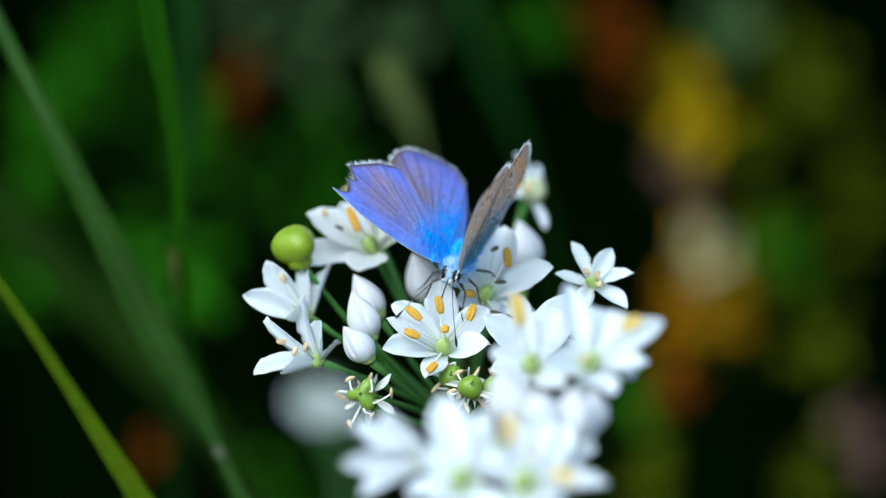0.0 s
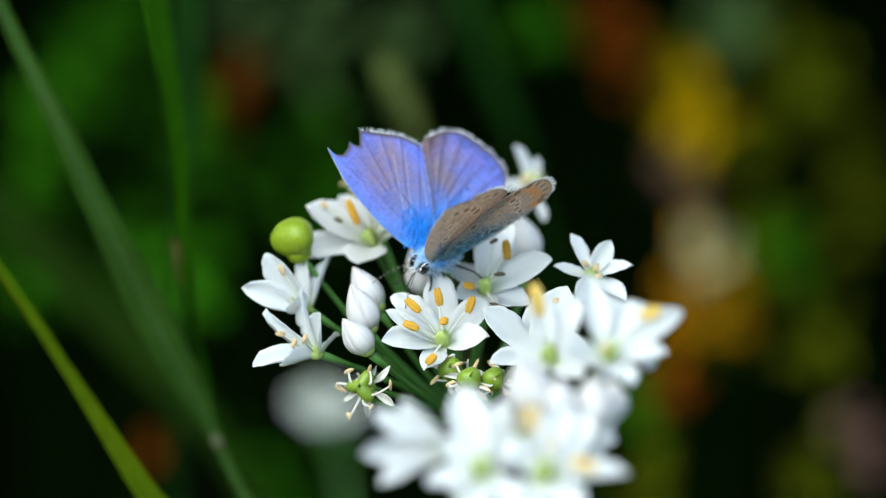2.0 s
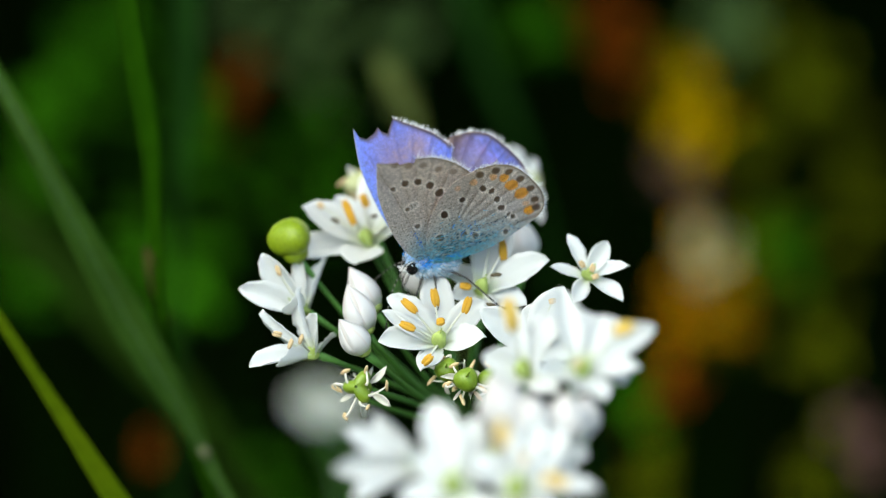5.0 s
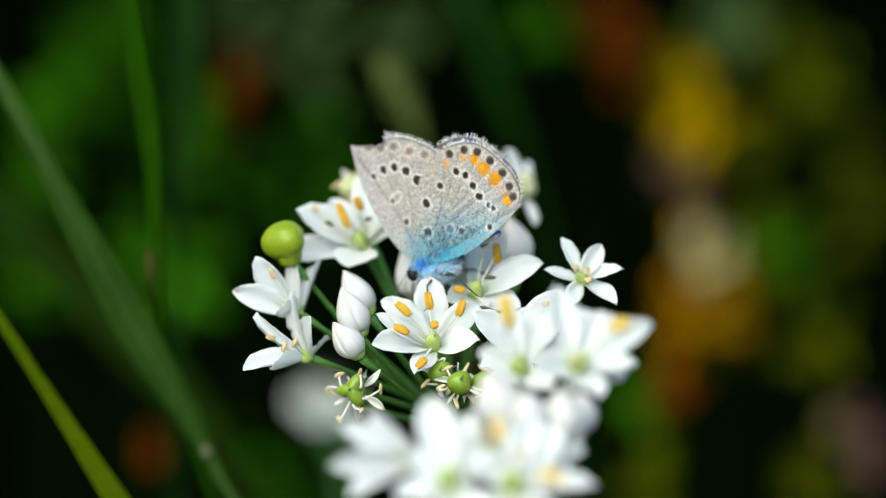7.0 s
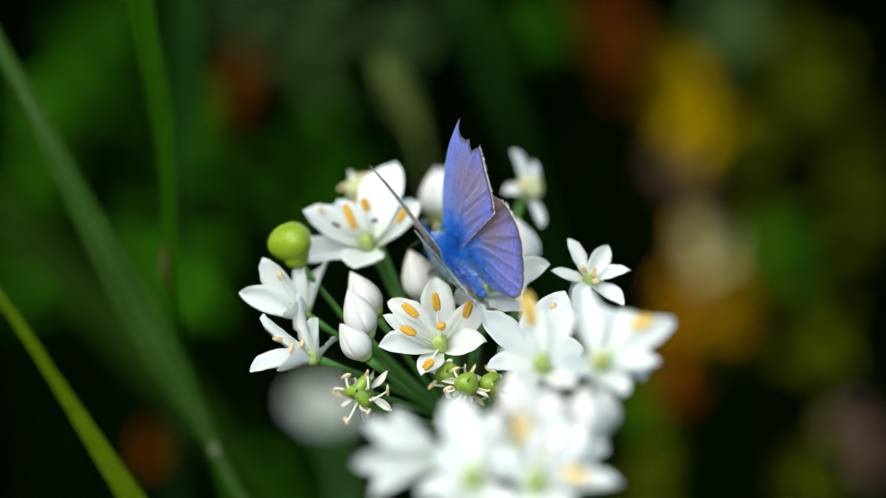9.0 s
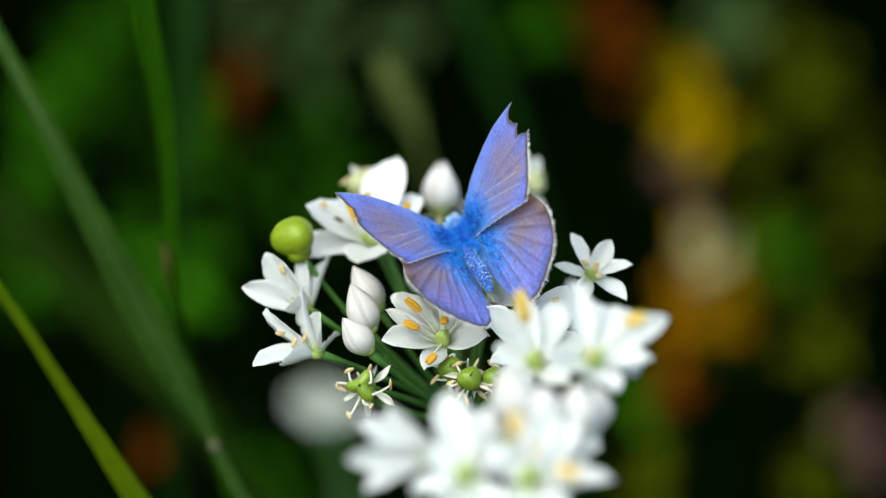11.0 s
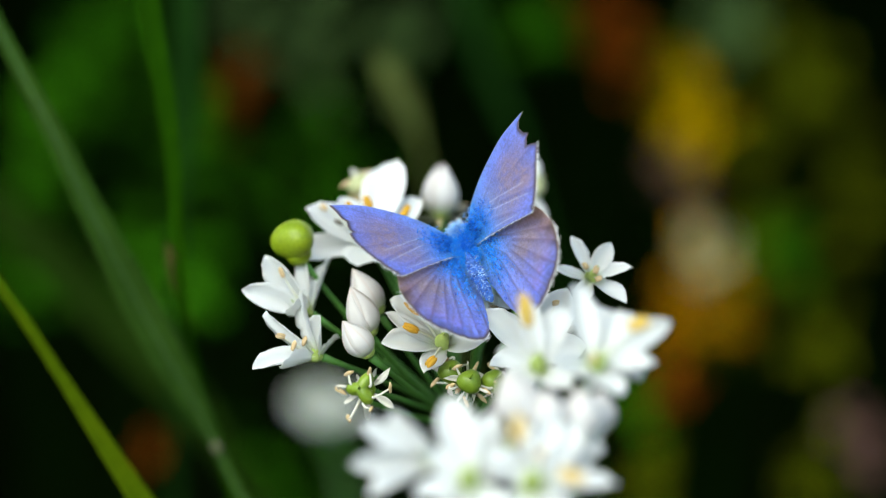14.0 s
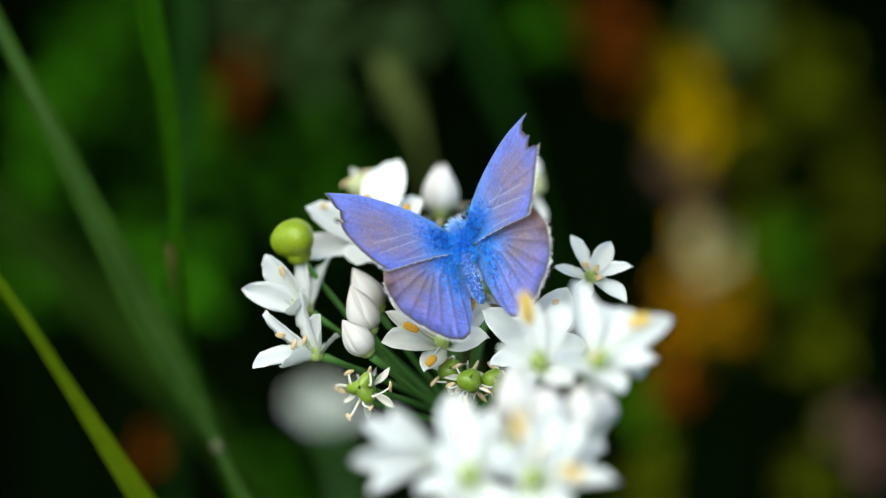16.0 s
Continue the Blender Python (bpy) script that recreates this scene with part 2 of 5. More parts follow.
def lune_mesh(name, material, spread, grow):
    """One closed petal of a bud: a keeled slice of an egg, unit length along y."""
    rows, cols, v, f = 12, 7, [], []
    for shell in (1.0, 0.93):
        for i in range(rows):
            t = i / (rows - 1)
            r = 0.31 * grow * (math.sin(math.pi * t ** 0.74) ** 0.80 * (1 - 0.25 * t ** 4) if 0 < t < 1 else 0.0) + 0.02 * (1 - t)
            for j in range(cols):
                s = 2 * j / (cols - 1) - 1
                a = s * radians(spread) * (1 - 0.55 * t * t)
                k = (r * shell) * (1 + 0.06 * math.exp(-(s / 0.25) ** 2))
                v.append((k * math.sin(a), t * (1.0 if shell == 1.0 else 0.985), k * math.cos(a)))
    o = rows * cols
    for i in range(rows - 1):
        for j in range(cols - 1):
            a = i * cols + j
            f.append((a, a + 1, a + cols + 1, a + cols))
            f.append((o + a, o + a + cols, o + a + cols + 1, o + a + 1))
        for j in (0, cols - 1):
            a = i * cols + j
            q = (a, a + cols, o + a + cols, o + a)
            f.append(q if j == 0 else q[::-1])
    return mesh_of(name, v, f, material)


LUNE_OUT, LUNE_IN = lune_mesh("bud_tepal", BUD, 66, 1.0), lune_mesh("bud_tepal_inner", BUD, 64, 0.94)
ANTHER_MESH = mesh_of("anther", *moved(joined(moved(blob(0.36, 0.36, 1.0, 9, 9, rough=0.10), pose(-0.22, 0, 0)), moved(blob(0.36, 0.36, 1.0, 9, 9, rough=0.10, seed=3), pose(0.22, 0, 0))), pose(0, 0, 0, 90, 0, 0)), ANTHER)
POLLEN_MESH = ANTHER_MESH.copy()
POLLEN_MESH.materials[0] = YELLOW_ANTHER
CREAM_MESH = mesh_of("cream_anther", *moved(joined(moved(blob(0.26, 0.26, 0.95, 8, 8, rough=0.25), pose(-0.15, 0, 0)), moved(blob(0.24, 0.24, 0.9, 8, 8, rough=0.25, seed=5), pose(0.16, 0, 0.1))), pose(0, 0, 0, 90, 0, 0)), CREAM)
SPENT_MESH = mesh_of("spent_anther", *moved(blob(0.34, 0.34, 0.9, 7, 8, rough=0.2), pose(0, 0, 0, 90, 0, 0)), DARK_ANTHER)


def ovary_mesh(name, r, h, material, style, lobe=0.32):
    body = moved(blob(r, r, h, 12, 24, 3, lobe, 0.03), pose(0, 0, h * 0.75))
    stem = tube([(0, 0, h * 1.4), (r * 0.1, 0, h * 1.4 + style * 0.5), (r * 0.25, r * 0.1, h * 1.4 + style)], [r * 0.14, r * 0.09, r * 0.07], 6)
    cup = moved(blob(r * 0.55, r * 0.55, r * 0.5, 6, 12), pose(0, 0, -0.05 * h))
    return mesh_of(name, *joined(body, stem, cup), material)


HEART = ovary_mesh("flower_heart", 0.85 * MM, 0.95 * MM, OVARY, 1.6 * MM)
TALL_HEART = ovary_mesh("tall_heart", 0.95 * MM, 1.5 * MM, OVARY, 1.4 * MM, 0.25)
SEED_POD = ovary_mesh("seed_pod", 2.75 * MM, 2.2 * MM, RIPE_POD, 0.7 * MM, 0.22)
SMALL_POD = ovary_mesh("small_pod", 1.45 * MM, 1.35 * MM, POD, 1.6 * MM, 0.14)
PALE_POD = ovary_mesh("pale_pod", 1.7 * MM, 1.3 * MM, PALE_GREEN, 1.0 * MM, 0.1)
LOBED_POD = ovary_mesh("lobed_pod", 2.0 * MM, 1.15 * MM, POD, 1.2 * MM, 0.55)


def axes(n):
    """Two axes in the plane across n: the first one nearest to x."""
    n = Vector(n).normalized()
    x = (Vector((1, 0, 0)) - n * n.x).normalized()
    return x, n.cross(x), n


def pedicel(head, hub, end, n, r=0.40):
    hub, end = Vector(hub), Vector(end)
    span = (end - hub).length
    path = [hub.lerp(end, t) + (Vector(n).normalized() * -0.16 * span * (t * (1 - t)) * 2.2 if t else Vector()) for t in [i / 10 for i in range(11)]]
    path[-1] = end
    v, f = tube([p * MM for p in path], [r * MM * (1.0 - 0.25 * i / 10 + (0.5 if i == 10 else 0)) for i in range(11)], 7)
    return part("pedicel", mesh_of("pedicel", v, f, STALK), head)


STAMENS = {"ripe": (ANTHER_MESH, 0.84, ""), "broad": (POLLEN_MESH, 1.25, "yellow anther thick with pollen"), "spent": (SPENT_MESH, 0.75, "dark spent anther"), "cream": (CREAM_MESH, 0.85, "pale cream anther")}


def bloom(head, hub, at, n, petals, stamens=(), heart=HEART, seed=0, label="open white six-pointed flower with a green heart"):
    """An open flower. petals: tip from the centre and width; stamens: anther from the centre, its slant and length, its kind."""
    rnd = random.Random(seed)
    x, y, n = axes(n)
    c = Vector(at)
    pedicel(head, hub, c - n * 0.5, n)
    base = facing(c * MM, y, n)
    back = base.inverted()
    core = part("flower", heart, head, base, label)
    for k, (px, py, pz, wide) in enumerate(petals):
        d = Vector((px, py, pz)) * 0.95
        m = facing((c + d * 0.04) * MM, d, n + Vector((rnd.uniform(-0.15, 0.15), rnd.uniform(-0.15, 0.15), 0)))
        shape, own = TEPALS[(k + seed) % len(TEPALS)]
        part("tepal", shape, core, back @ m @ Matrix.Diagonal((wide / own * MM, d.length * MM, d.length * MM, 1)))
    for sx, sy, sz, dx, dy, length, kind in stamens:
        tip = Vector((sx, sy, sz))
        root = n * 0.4 + tip * 0.12
        data, wide, note = STAMENS[kind]
        way = bend(root, tip, n * rnd.uniform(0.0, 0.35), 6)
        v, f = tube([back.to_3x3() @ (p * MM) for p in way], [0.17 * MM, 0.16 * MM, 0.14 * MM, 0.12 * MM, 0.10 * MM, 0.07 * MM], 6)
        part("filament", mesh_of("filament", v, f, FILAMENT), core)
        m = facing((c + tip) * MM, (dx, dy, rnd.uniform(-0.1, 0.25)), n)
        part("anther", data, core, back @ m @ Matrix.Diagonal((wide * MM, length / 2 * MM, wide * MM, 1)), note)
    return core


def bud(head, hub, at, n, length, fat=1.0, turn=0.0, heart=SMALL_POD, gap=0.0):
    """A closed bud: six overlapping keeled petals over a green foot."""
    x, y, n = axes(n)
    c = Vector(at)
    pedicel(head, hub, c - n * 0.4, n)
    core = part("bud", mesh_of("bud_foot", *moved(blob(0.20 * length * MM, 0.20 * length * MM, 0.16 * length * MM, 8, 12, 3, 0.1), pose(0, 0, 0.1 * length * MM)), OVARY), head, facing(c * MM, y, n), "closed white bud with a green foot")
    for k in range(6):
        outer = k % 2 == 0
        m = pose(0, 0, 0, 90, 0, 0) @ pose(0, 0, 0, 0, turn + 60 * k, 0) @ pose(0, 0, 0, gap * (1.3 if outer else 1.0), 0, 0)
        s = length * MM
        part("tepal", LUNE_OUT if outer else LUNE_IN, core, m @ Matrix.Diagonal((s * fat, s * (1.0 if outer else 0.97), s * fat, 1)))
    return core


def withered(head, hub, at, n, data, count, length, seed):
    """A flower past its bloom: a swelling green pod with shrunken petals and loose stamens round it."""
    rnd = random.Random(seed)
    x, y, n = axes(n)
    c = Vector(at)
    pedicel(head, hub, c - n * 0.4, n)
    core = part("spent_flower", data, head, facing(c * MM, y, n), "spent flower with a swelling green pod")
    for k in range(count):
        a, e = 2 * math.pi * (k + rnd.uniform(-0.25, 0.25)) / count, radians(rnd.uniform(-40, 45))
        d = Vector((math.cos(a) * math.cos(e), math.sin(a) * math.cos(e), math.sin(e)))
        if k % 2:
            part("shrunken_tepal", SHRUNK[k // 2 % 2], core, facing(d * 0.9 * MM - Vector((0, 0, 0.3 * MM)), d, (rnd.uniform(-0.8, 0.8), rnd.uniform(-0.8, 0.8), 1), length * rnd.uniform(0.4, 0.85) * MM), "shrivelled cream petal")
        else:
            tip = d * length * rnd.uniform(0.65, 1.0)
            way = bend(d * 0.8, tip, (rnd.uniform(-1.0, 1.0), rnd.uniform(-1.0, 1.0), rnd.uniform(0.2, 0.9)), 7)
            v, f = tube([p * MM for p in way], [0.16 * MM] * 4 + [0.14 * MM, 0.12 * MM, 0.09 * MM], 6)
            w = moved(blob(0.27 * MM, 0.20 * MM, 0.80 * MM, 7, 7, rough=0.5, seed=k), Matrix.Translation(tip * MM) @ pose(0, 0, 0, rnd.uniform(20, 100), rnd.uniform(-50, 50), rnd.uniform(0, 180)))
            part("stamen", mesh_of("stamen", *joined((v, f), w), [WITHERED, CREAM], True, [0] * len(f) + [1] * len(w[1])), core)
    return core


# ---- the two near flower heads and one behind; each head's own space leans with the view's slope ----
LEAN = pose(0, 0, 0.35, 90 - TILT, 0, 0)


def scape(head, hub, drop, thick=1.25):
    """The long bare stem, down to the soil."""
    down = Vector((0, -math.cos(radians(TILT)), -math.sin(radians(TILT))))
    pts = [(Vector(hub) + down * drop * t + Vector((1.5 * math.sin(2 * t), 0, -2 * math.sin(3 * t)))) * MM for t in [i / 14 for i in range(15)]]
    v, f = tube(pts, [thick * MM * (1 + 0.4 * i / 14) for i in range(15)], 10)
    return part("stem", mesh_of("stem", v, f, STALK), head)


HUB = (3.0, -20.1, -14.0)
head_a = tagged(new("flower_head"), "white garlic chive umbel of open flowers, buds and green pods", "flower", "garlic chive heads")
head_a.matrix_basis = LEAN
scape(head_a, HUB, 395)
bloom(head_a, HUB, (-7.9, 0.7, -9), (-0.2, 0.55, 0.8), [(-7.9, 4.1, 1.5, 4.3), (-9.1, -1, 3, 3.4), (-3.9, 5.6, -0.5, 3.3), (2.6, 10.2, -4, 5.4), (5.6, 5.6, -1.5, 4.6), (-1.4, -2.6, 5, 5.2)], [(-2.2, 3.5, 3.2, -0.4, 0.9, 3.3, "ripe"), (-0.5, 4.9, 1.5, -0.4, 0.9, 1.7, "ripe"), (3.7, 3.7, 1.8, 0.5, 0.8, 2.2, "ripe"), (-3.8, 2.6, 2.5, 0.8, -0.4, 1.3, "spent"), (0.6, 3.1, 2.2, 0.9, 0.3, 1, "spent"), (-5.5, 4.3, 1.5, 0.5, -0.8, 1, "cream")], TALL_HEART, 1)
bloom(head_a, HUB, (-14.8, -6.9, -2), (-0.7, 0.45, 0.55), [(-4.9, 6.6, 1, 3), (-7.3, 2.8, 2, 3), (-0.8, 6.3, -1.5, 2), (2.1, 6.3, -3, 2.2), (-1.8, 1.2, 4.5, 3), (1.1, 3.9, -2.5, 2.4)], [(-3, 4.6, 2, -0.3, 0.9, 1.4, "cream")], HEART, 6)
bloom(head_a, HUB, (-13.6, -11.7, 1), (-0.85, 0.15, 0.5), [(-2.3, 7.3, 0.5, 2.7), (-6, 5, 1, 1.2), (-7.2, -0.9, 3, 2.6), (-4.2, -0.7, 4.5, 2.8), (0.4, 4.8, 2.5, 3.2), (2, 2.4, -2, 2.8)], [(-4.1, 2.4, 3, -0.9, 0.2, 1.2, "cream"), (-2.6, 1.3, 3.4, -0.4, -0.9, 1.3, "cream"), (-1.4, 1.9, 3.2, 0.4, 0.9, 1.2, "cream")], HEART, 7)
bloom(head_a, HUB, (0.2, -10.5, 2), (0.0, 0.5, 0.85), [(-5.5, 5.6, 0.5, 3.3), (-6.5, 3.8, 1.5, 2.2), (-6.7, 0.7, 3, 3.2), (-0.6, 8.1, -2, 3.8), (5, 4.8, 0, 3.4), (4.8, 1.1, 3.2, 3.3), (-2, -2.7, 4.2, 2.8)], [(-3.3, 4.3, 2.2, 0.8, -0.7, 2.3, "ripe"), (-3.5, 2.1, 3.2, 0.9, -0.4, 1.9, "ripe"), (-0.5, 5.2, 1.2, 0.2, -1, 2.1, "ripe"), (3, 4.4, 2.2, 0.3, 0.9, 2, "ripe"), (-1.3, -1.5, 4.6, 0.7, 0.7, 1.5, "ripe"), (0.1, 2.6, 2.6, 1, 0.1, 1, "ripe")], TALL_HEART, 2)
bloom(head_a, HUB, (4.8, -4.9, -2.5), (0.12, 0.6, 0.78), [(7.5, 4, 3, 3.4), (2.2, 8.6, -4, 4.8), (5, -1.1, 3.5, 3.4), (0.8, -2.3, 4.5, 2.6), (-3.1, -0.1, 2.5, 2.8), (-3.7, 3.3, -4.5, 4)], [(2.5, 4.8, 1, -0.1, 1, 2.4, "ripe"), (-1.7, 0.8, 2.5, 0.9, -0.2, 1.4, "ripe"), (1.1, 5.8, 0.5, 0.8, 0.5, 1.2, "spent"), (1.7, 2.1, 3, 1, 0.1, 1.5, "spent"), (1.2, -1.3, 4.8, 0.9, -0.3, 1.6, "spent")], TALL_HEART, 3)
bloom(head_a, HUB, (10.1, -11.6, 4), (0.1, 0.45, 0.88), [(3.8, 7.6, 0.5, 4.4), (-5.4, 5.3, 2, 3.4), (-5, -1, 4, 2.6), (0.7, 5.9, -1, 3.6), (5.8, 1.3, 1, 3.4), (-0.8, -2.8, 5, 3)], [(2.4, 6, 2.5, 0.9, 0.2, 0.9, "cream"), (1, 3.9, 3, 0.8, -0.4, 0.9, "spent"), (2.2, 3.2, 3, 0.8, 0.5, 0.8, "cream")], HEART, 9)
bloom(head_a, HUB, (10.6, 7.4, -25), (0.4, 0.5, 0.4), [(-1.6, 5.2, 1, 1.7), (1.1, 3.8, 0, 1.5), (1.7, -4.3, 2, 1.3), (-2.8, 0.3, 2, 1.8)], [(-0.3, 1, 2, 0.8, 0.5, 1.8, "cream")], PALE_POD, 4)
bloom(head_a, HUB, (16.7, -3.1, -1), (0.2, 0.5, 0.82), [(-2.1, 4.9, 0, 1.7), (2.3, 4.1, 0, 2.3), (4.6, 1.5, 1.5, 1.9), (-4.3, 1.2, 1.5, 1.7), (3.8, -2.6, 3, 2.6), (-1.7, -2.6, 3, 2.1)], [(0.5, 1.1, 2, 0.3, 0.9, 1.1, "cream"), (-0.7, 1.5, 2, -0.5, 0.8, 1, "cream"), (0.8, 0.1, 2.4, 0.9, 0.3, 0.9, "cream")], HEART, 5)
bud(head_a, HUB, (-7, -6.9, -2), (-0.51, 0.86, 0.10), 5.8, 0.92, 20)
bud(head_a, HUB, (-7.8, -9.2, 1), (-0.37, 0.89, 0.24), 6, 0.95, 70)
bud(head_a, HUB, (-7.9, -11.4, 3), (-0.58, 0.75, 0.33), 5.1, 1.0, 40)
bud(head_a, HUB, (-1.2, -5.3, -8), (-0.35, 0.92, 0.20), 6.3, 1.05, 10)
bud(head_a, HUB, (-0.1, 4.1, -17), (0.04, 1.00, 0.00), 6.4, 1.0, 30, gap=3)
bud(head_a, HUB, (10.1, -1.8, -15), (-0.18, 0.96, 0.20), 6.3, 1.1, 0)
withered(head_a, HUB, (-9.3, 6.9, -17), (-0.2, 0.9, 0.4), PALE_POD, 11, 3.2, 17)
withered(head_a, HUB, (-8.3, -15.2, 3), (-0.4, 0.1, 0.9), LOBED_POD, 12, 4.0, 12)
withered(head_a, HUB, (3.1, -14.6, 4.5), (0.0, 0.35, 0.92), SMALL_POD, 11, 2.8, 13)
withered(head_a, HUB, (5.6, -14.6, 3.5), (0.15, 0.3, 0.93), SMALL_POD, 9, 2.7, 14)
withered(head_a, HUB, (1.2, -13.6, 2.5), (-0.15, 0.3, 0.93), SMALL_POD, 7, 2.4, 16)
withered(head_a, HUB, (-16.1, -0.2, -3), (-0.25, 0.92, 0.25), SEED_POD, 0, 3.0, 15)
withered(head_a, HUB, (0.1, 4.6, -19), (0, 0.95, 0.1), SMALL_POD, 8, 3.4, 18)
# a few pale, narrow pedicels of flowers that have dropped
for end in ((-11.0, -7.0, -8.0), (-6.0, -12.0, -4.0), (-4.0, -8.0, -7.0), (-9.0, -16.5, -2.0), (-3.0, -4.0, -9.0)):
    pedicel(head_a, HUB, end, (-0.3, 0.5, 0.6), 0.38)

HUB_B = (9.0, -33.0, 20.0)
head_b = tagged(new("flower_head"), "white garlic chive umbel of wide open flowers and pinkish buds", "flower", "garlic chive heads")
head_b.matrix_basis = LEAN
scape(head_b, HUB_B, 392)
bloom(head_b, HUB_B, (14.6, -12, 32), (0.25, 0.5, 0.83), [(-1.9, 8.3, -3, 3.2), (2.9, 5.9, -2, 2.6), (7.6, 4.7, 1, 2.7), (5.9, 0.7, 3, 2.7), (2.2, -2.2, 5, 3.4), (-4.4, 0.2, 4, 3.2), (0.7, 5.2, -3, 3.2)], [(4.2, 4.5, 3.5, 0.8, 0.3, 2.2, "broad"), (-0.2, 1.1, 3, 0.2, 0.9, 1.2, "cream")], TALL_HEART, 21)
bloom(head_b, HUB_B, (9.5, -12.5, 27), (-0.15, 0.55, 0.82), [(-1.6, 7.4, -2, 2.6), (2.7, 6.5, -2, 3.2), (-4.3, 2.2, 1, 2.8), (-4.1, -1.5, 4, 2.6), (3.2, -1.5, 4, 3), (0.3, 4.2, -1, 3.2)], [(-1.6, 6.2, 4, -0.2, 1, 3.6, "broad")], TALL_HEART, 22)
bloom(head_b, HUB_B, (16.7, -10.4, 30), (0.5, 0.5, 0.7), [(2.9, 1.5, 2, 2.6), (1.8, 3.9, -1, 2.2), (-1.3, 4.5, -2, 2.6), (2.3, -2.9, 3, 3), (-2.8, -3.4, 4, 3), (-3.4, 2, 0, 2.8)], [], HEART, 28)
bloom(head_b, HUB_B, (-0.1, -20.4, 41), (-0.75, 0.2, 0.62), [(-8.2, 3.7, 1, 2.6), (-9.2, -0.1, 2, 2.7), (-7.3, -2.6, 3.5, 2.4), (-5.1, 4.9, -1, 2.4), (0.8, -4.5, 3, 3), (-2.1, 1.9, 4, 2.6)], [], HEART, 23)
bloom(head_b, HUB_B, (2.3, -22.4, 44), (-0.1, 0.6, 0.8), [(-2.1, 8.3, -3, 4), (2, 7, -3, 2.6), (-5.4, -1, 2, 2.8), (3.9, 3.2, -1, 2.8), (-1.7, -4.2, 4, 3.4), (3.5, -3.2, 4, 3.4), (-4.1, 3.3, 0, 2.6)], [], TALL_HEART, 24)
bloom(head_b, HUB_B, (8, -22.7, 44), (0.1, 0.6, 0.8), [(5, 6, -2, 3.6), (-1.6, 7.2, -3, 2.8), (8.1, 0.8, 1.5, 2.6), (3.6, -3.1, 4, 3.2), (-3.2, -3.9, 4, 3.4), (-4.1, 3.6, 0, 2.8), (2.6, 6.9, -3, 2.8)], [(-1.4, 5.9, 5.5, 0, 1, 2.8, "broad"), (3.6, 1.6, 5, 0.9, -0.3, 2.4, "broad"), (0.9, 3.4, 1, 0.3, 0.9, 1.6, "cream")], TALL_HEART, 25)
bloom(head_b, HUB_B, (11.5, -19.5, 39), (0.3, 0.5, 0.8), [(3.9, 3.5, -1, 2.8), (3.6, 0.1, 1, 2.6), (1.5, -2.4, 3, 2.8), (-3.4, -1.4, 3, 3), (-2.7, 2.9, -1, 2.8)], [], HEART, 26)
bloom(head_b, HUB_B, (6.4, -19.9, 37), (0.0, 0.6, 0.8), [(-2, 3.4, -1, 3.4), (0.6, 4.4, -2, 3.4), (2.8, 2.8, -1, 3.4), (2.4, -1.2, 2, 3.4), (-1.4, -2.7, 3, 3.4), (-3.3, 0.4, 1, 3.2)], [], HEART, 27)
bud(head_b, HUB_B, (7.8, -17, 37), (-0.33, 0.83, 0.45), 6.1, 1.25, 50)
bud(head_b, HUB_B, (10.2, -17.9, 39), (-0.15, 0.92, 0.37), 4.8, 1.2, 30)
bud(head_b, HUB_B, (13.5, -18.2, 38), (-0.13, 0.92, 0.37), 5.3, 1.25, 15)
bud(head_b, HUB_B, (14.9, -17.8, 36), (0.03, 0.96, 0.29), 4.2, 1.2, 40)

HUB_C = (-19.0, -44.0, -200.0)
head_c = tagged(new("flower_head"), "far white garlic chive umbel low behind the others", "flower", "garlic chive heads")
head_c.matrix_basis = LEAN
scape(head_c, HUB_C, 275, 0.8)
for k, (dx, dy) in enumerate(((-4.6, -0.6), (-1.6, 2.2), (1.6, 0.8), (5.0, -1.0), (1.2, -3.0), (-2.0, -2.6))):
    rc = random.Random(90 + k)
    spot = Vector((-22.2 + dx, -28.4 + dy, -192 + rc.uniform(-6, 6)))
    ways = [Vector((math.cos(a), math.sin(a), rc.uniform(0.2, 0.9))).normalized() * rc.uniform(2.3, 3.1) for a in [radians(60 * i + rc.uniform(-10, 10)) for i in range(6)]]
    bloom(head_c, HUB_C, spot, spot - Vector(HUB_C) + Vector((0, 0, 10)), [(*w, 1.9) for w in ways], seed=30 + k)


# ---- the butterfly; its space: x to its right, y forward, z up, in millimetres ----
def spline(pts, n):
    """A smooth open curve through the points, n steps a span."""
    p = [pts[0]] + list(pts) + [pts[-1]]
    out = []
    for i in range(1, len(p) - 2):
        a, b, c, d = (np.array(q, float) for q in p[i - 1:i + 3])
        for k in range(n):
            t = k / n
            out.append(0.5 * ((2 * b) + (c - a) * t + (2 * a - 5 * b + 4 * c - d) * t * t + (3 * b - a - 3 * c + d) * t ** 3))
    out.append(np.array(p[-2], float))
    return out


def polyline(pts, step):
    out = []
    for a, b in zip(pts[:-1], pts[1:]):
        a, b = np.array(a, float), np.array(b, float)
        n = max(1, int(np.linalg.norm(b - a) / step))
        out += [a + (b - a) * k / n for k in range(n)]
    return out


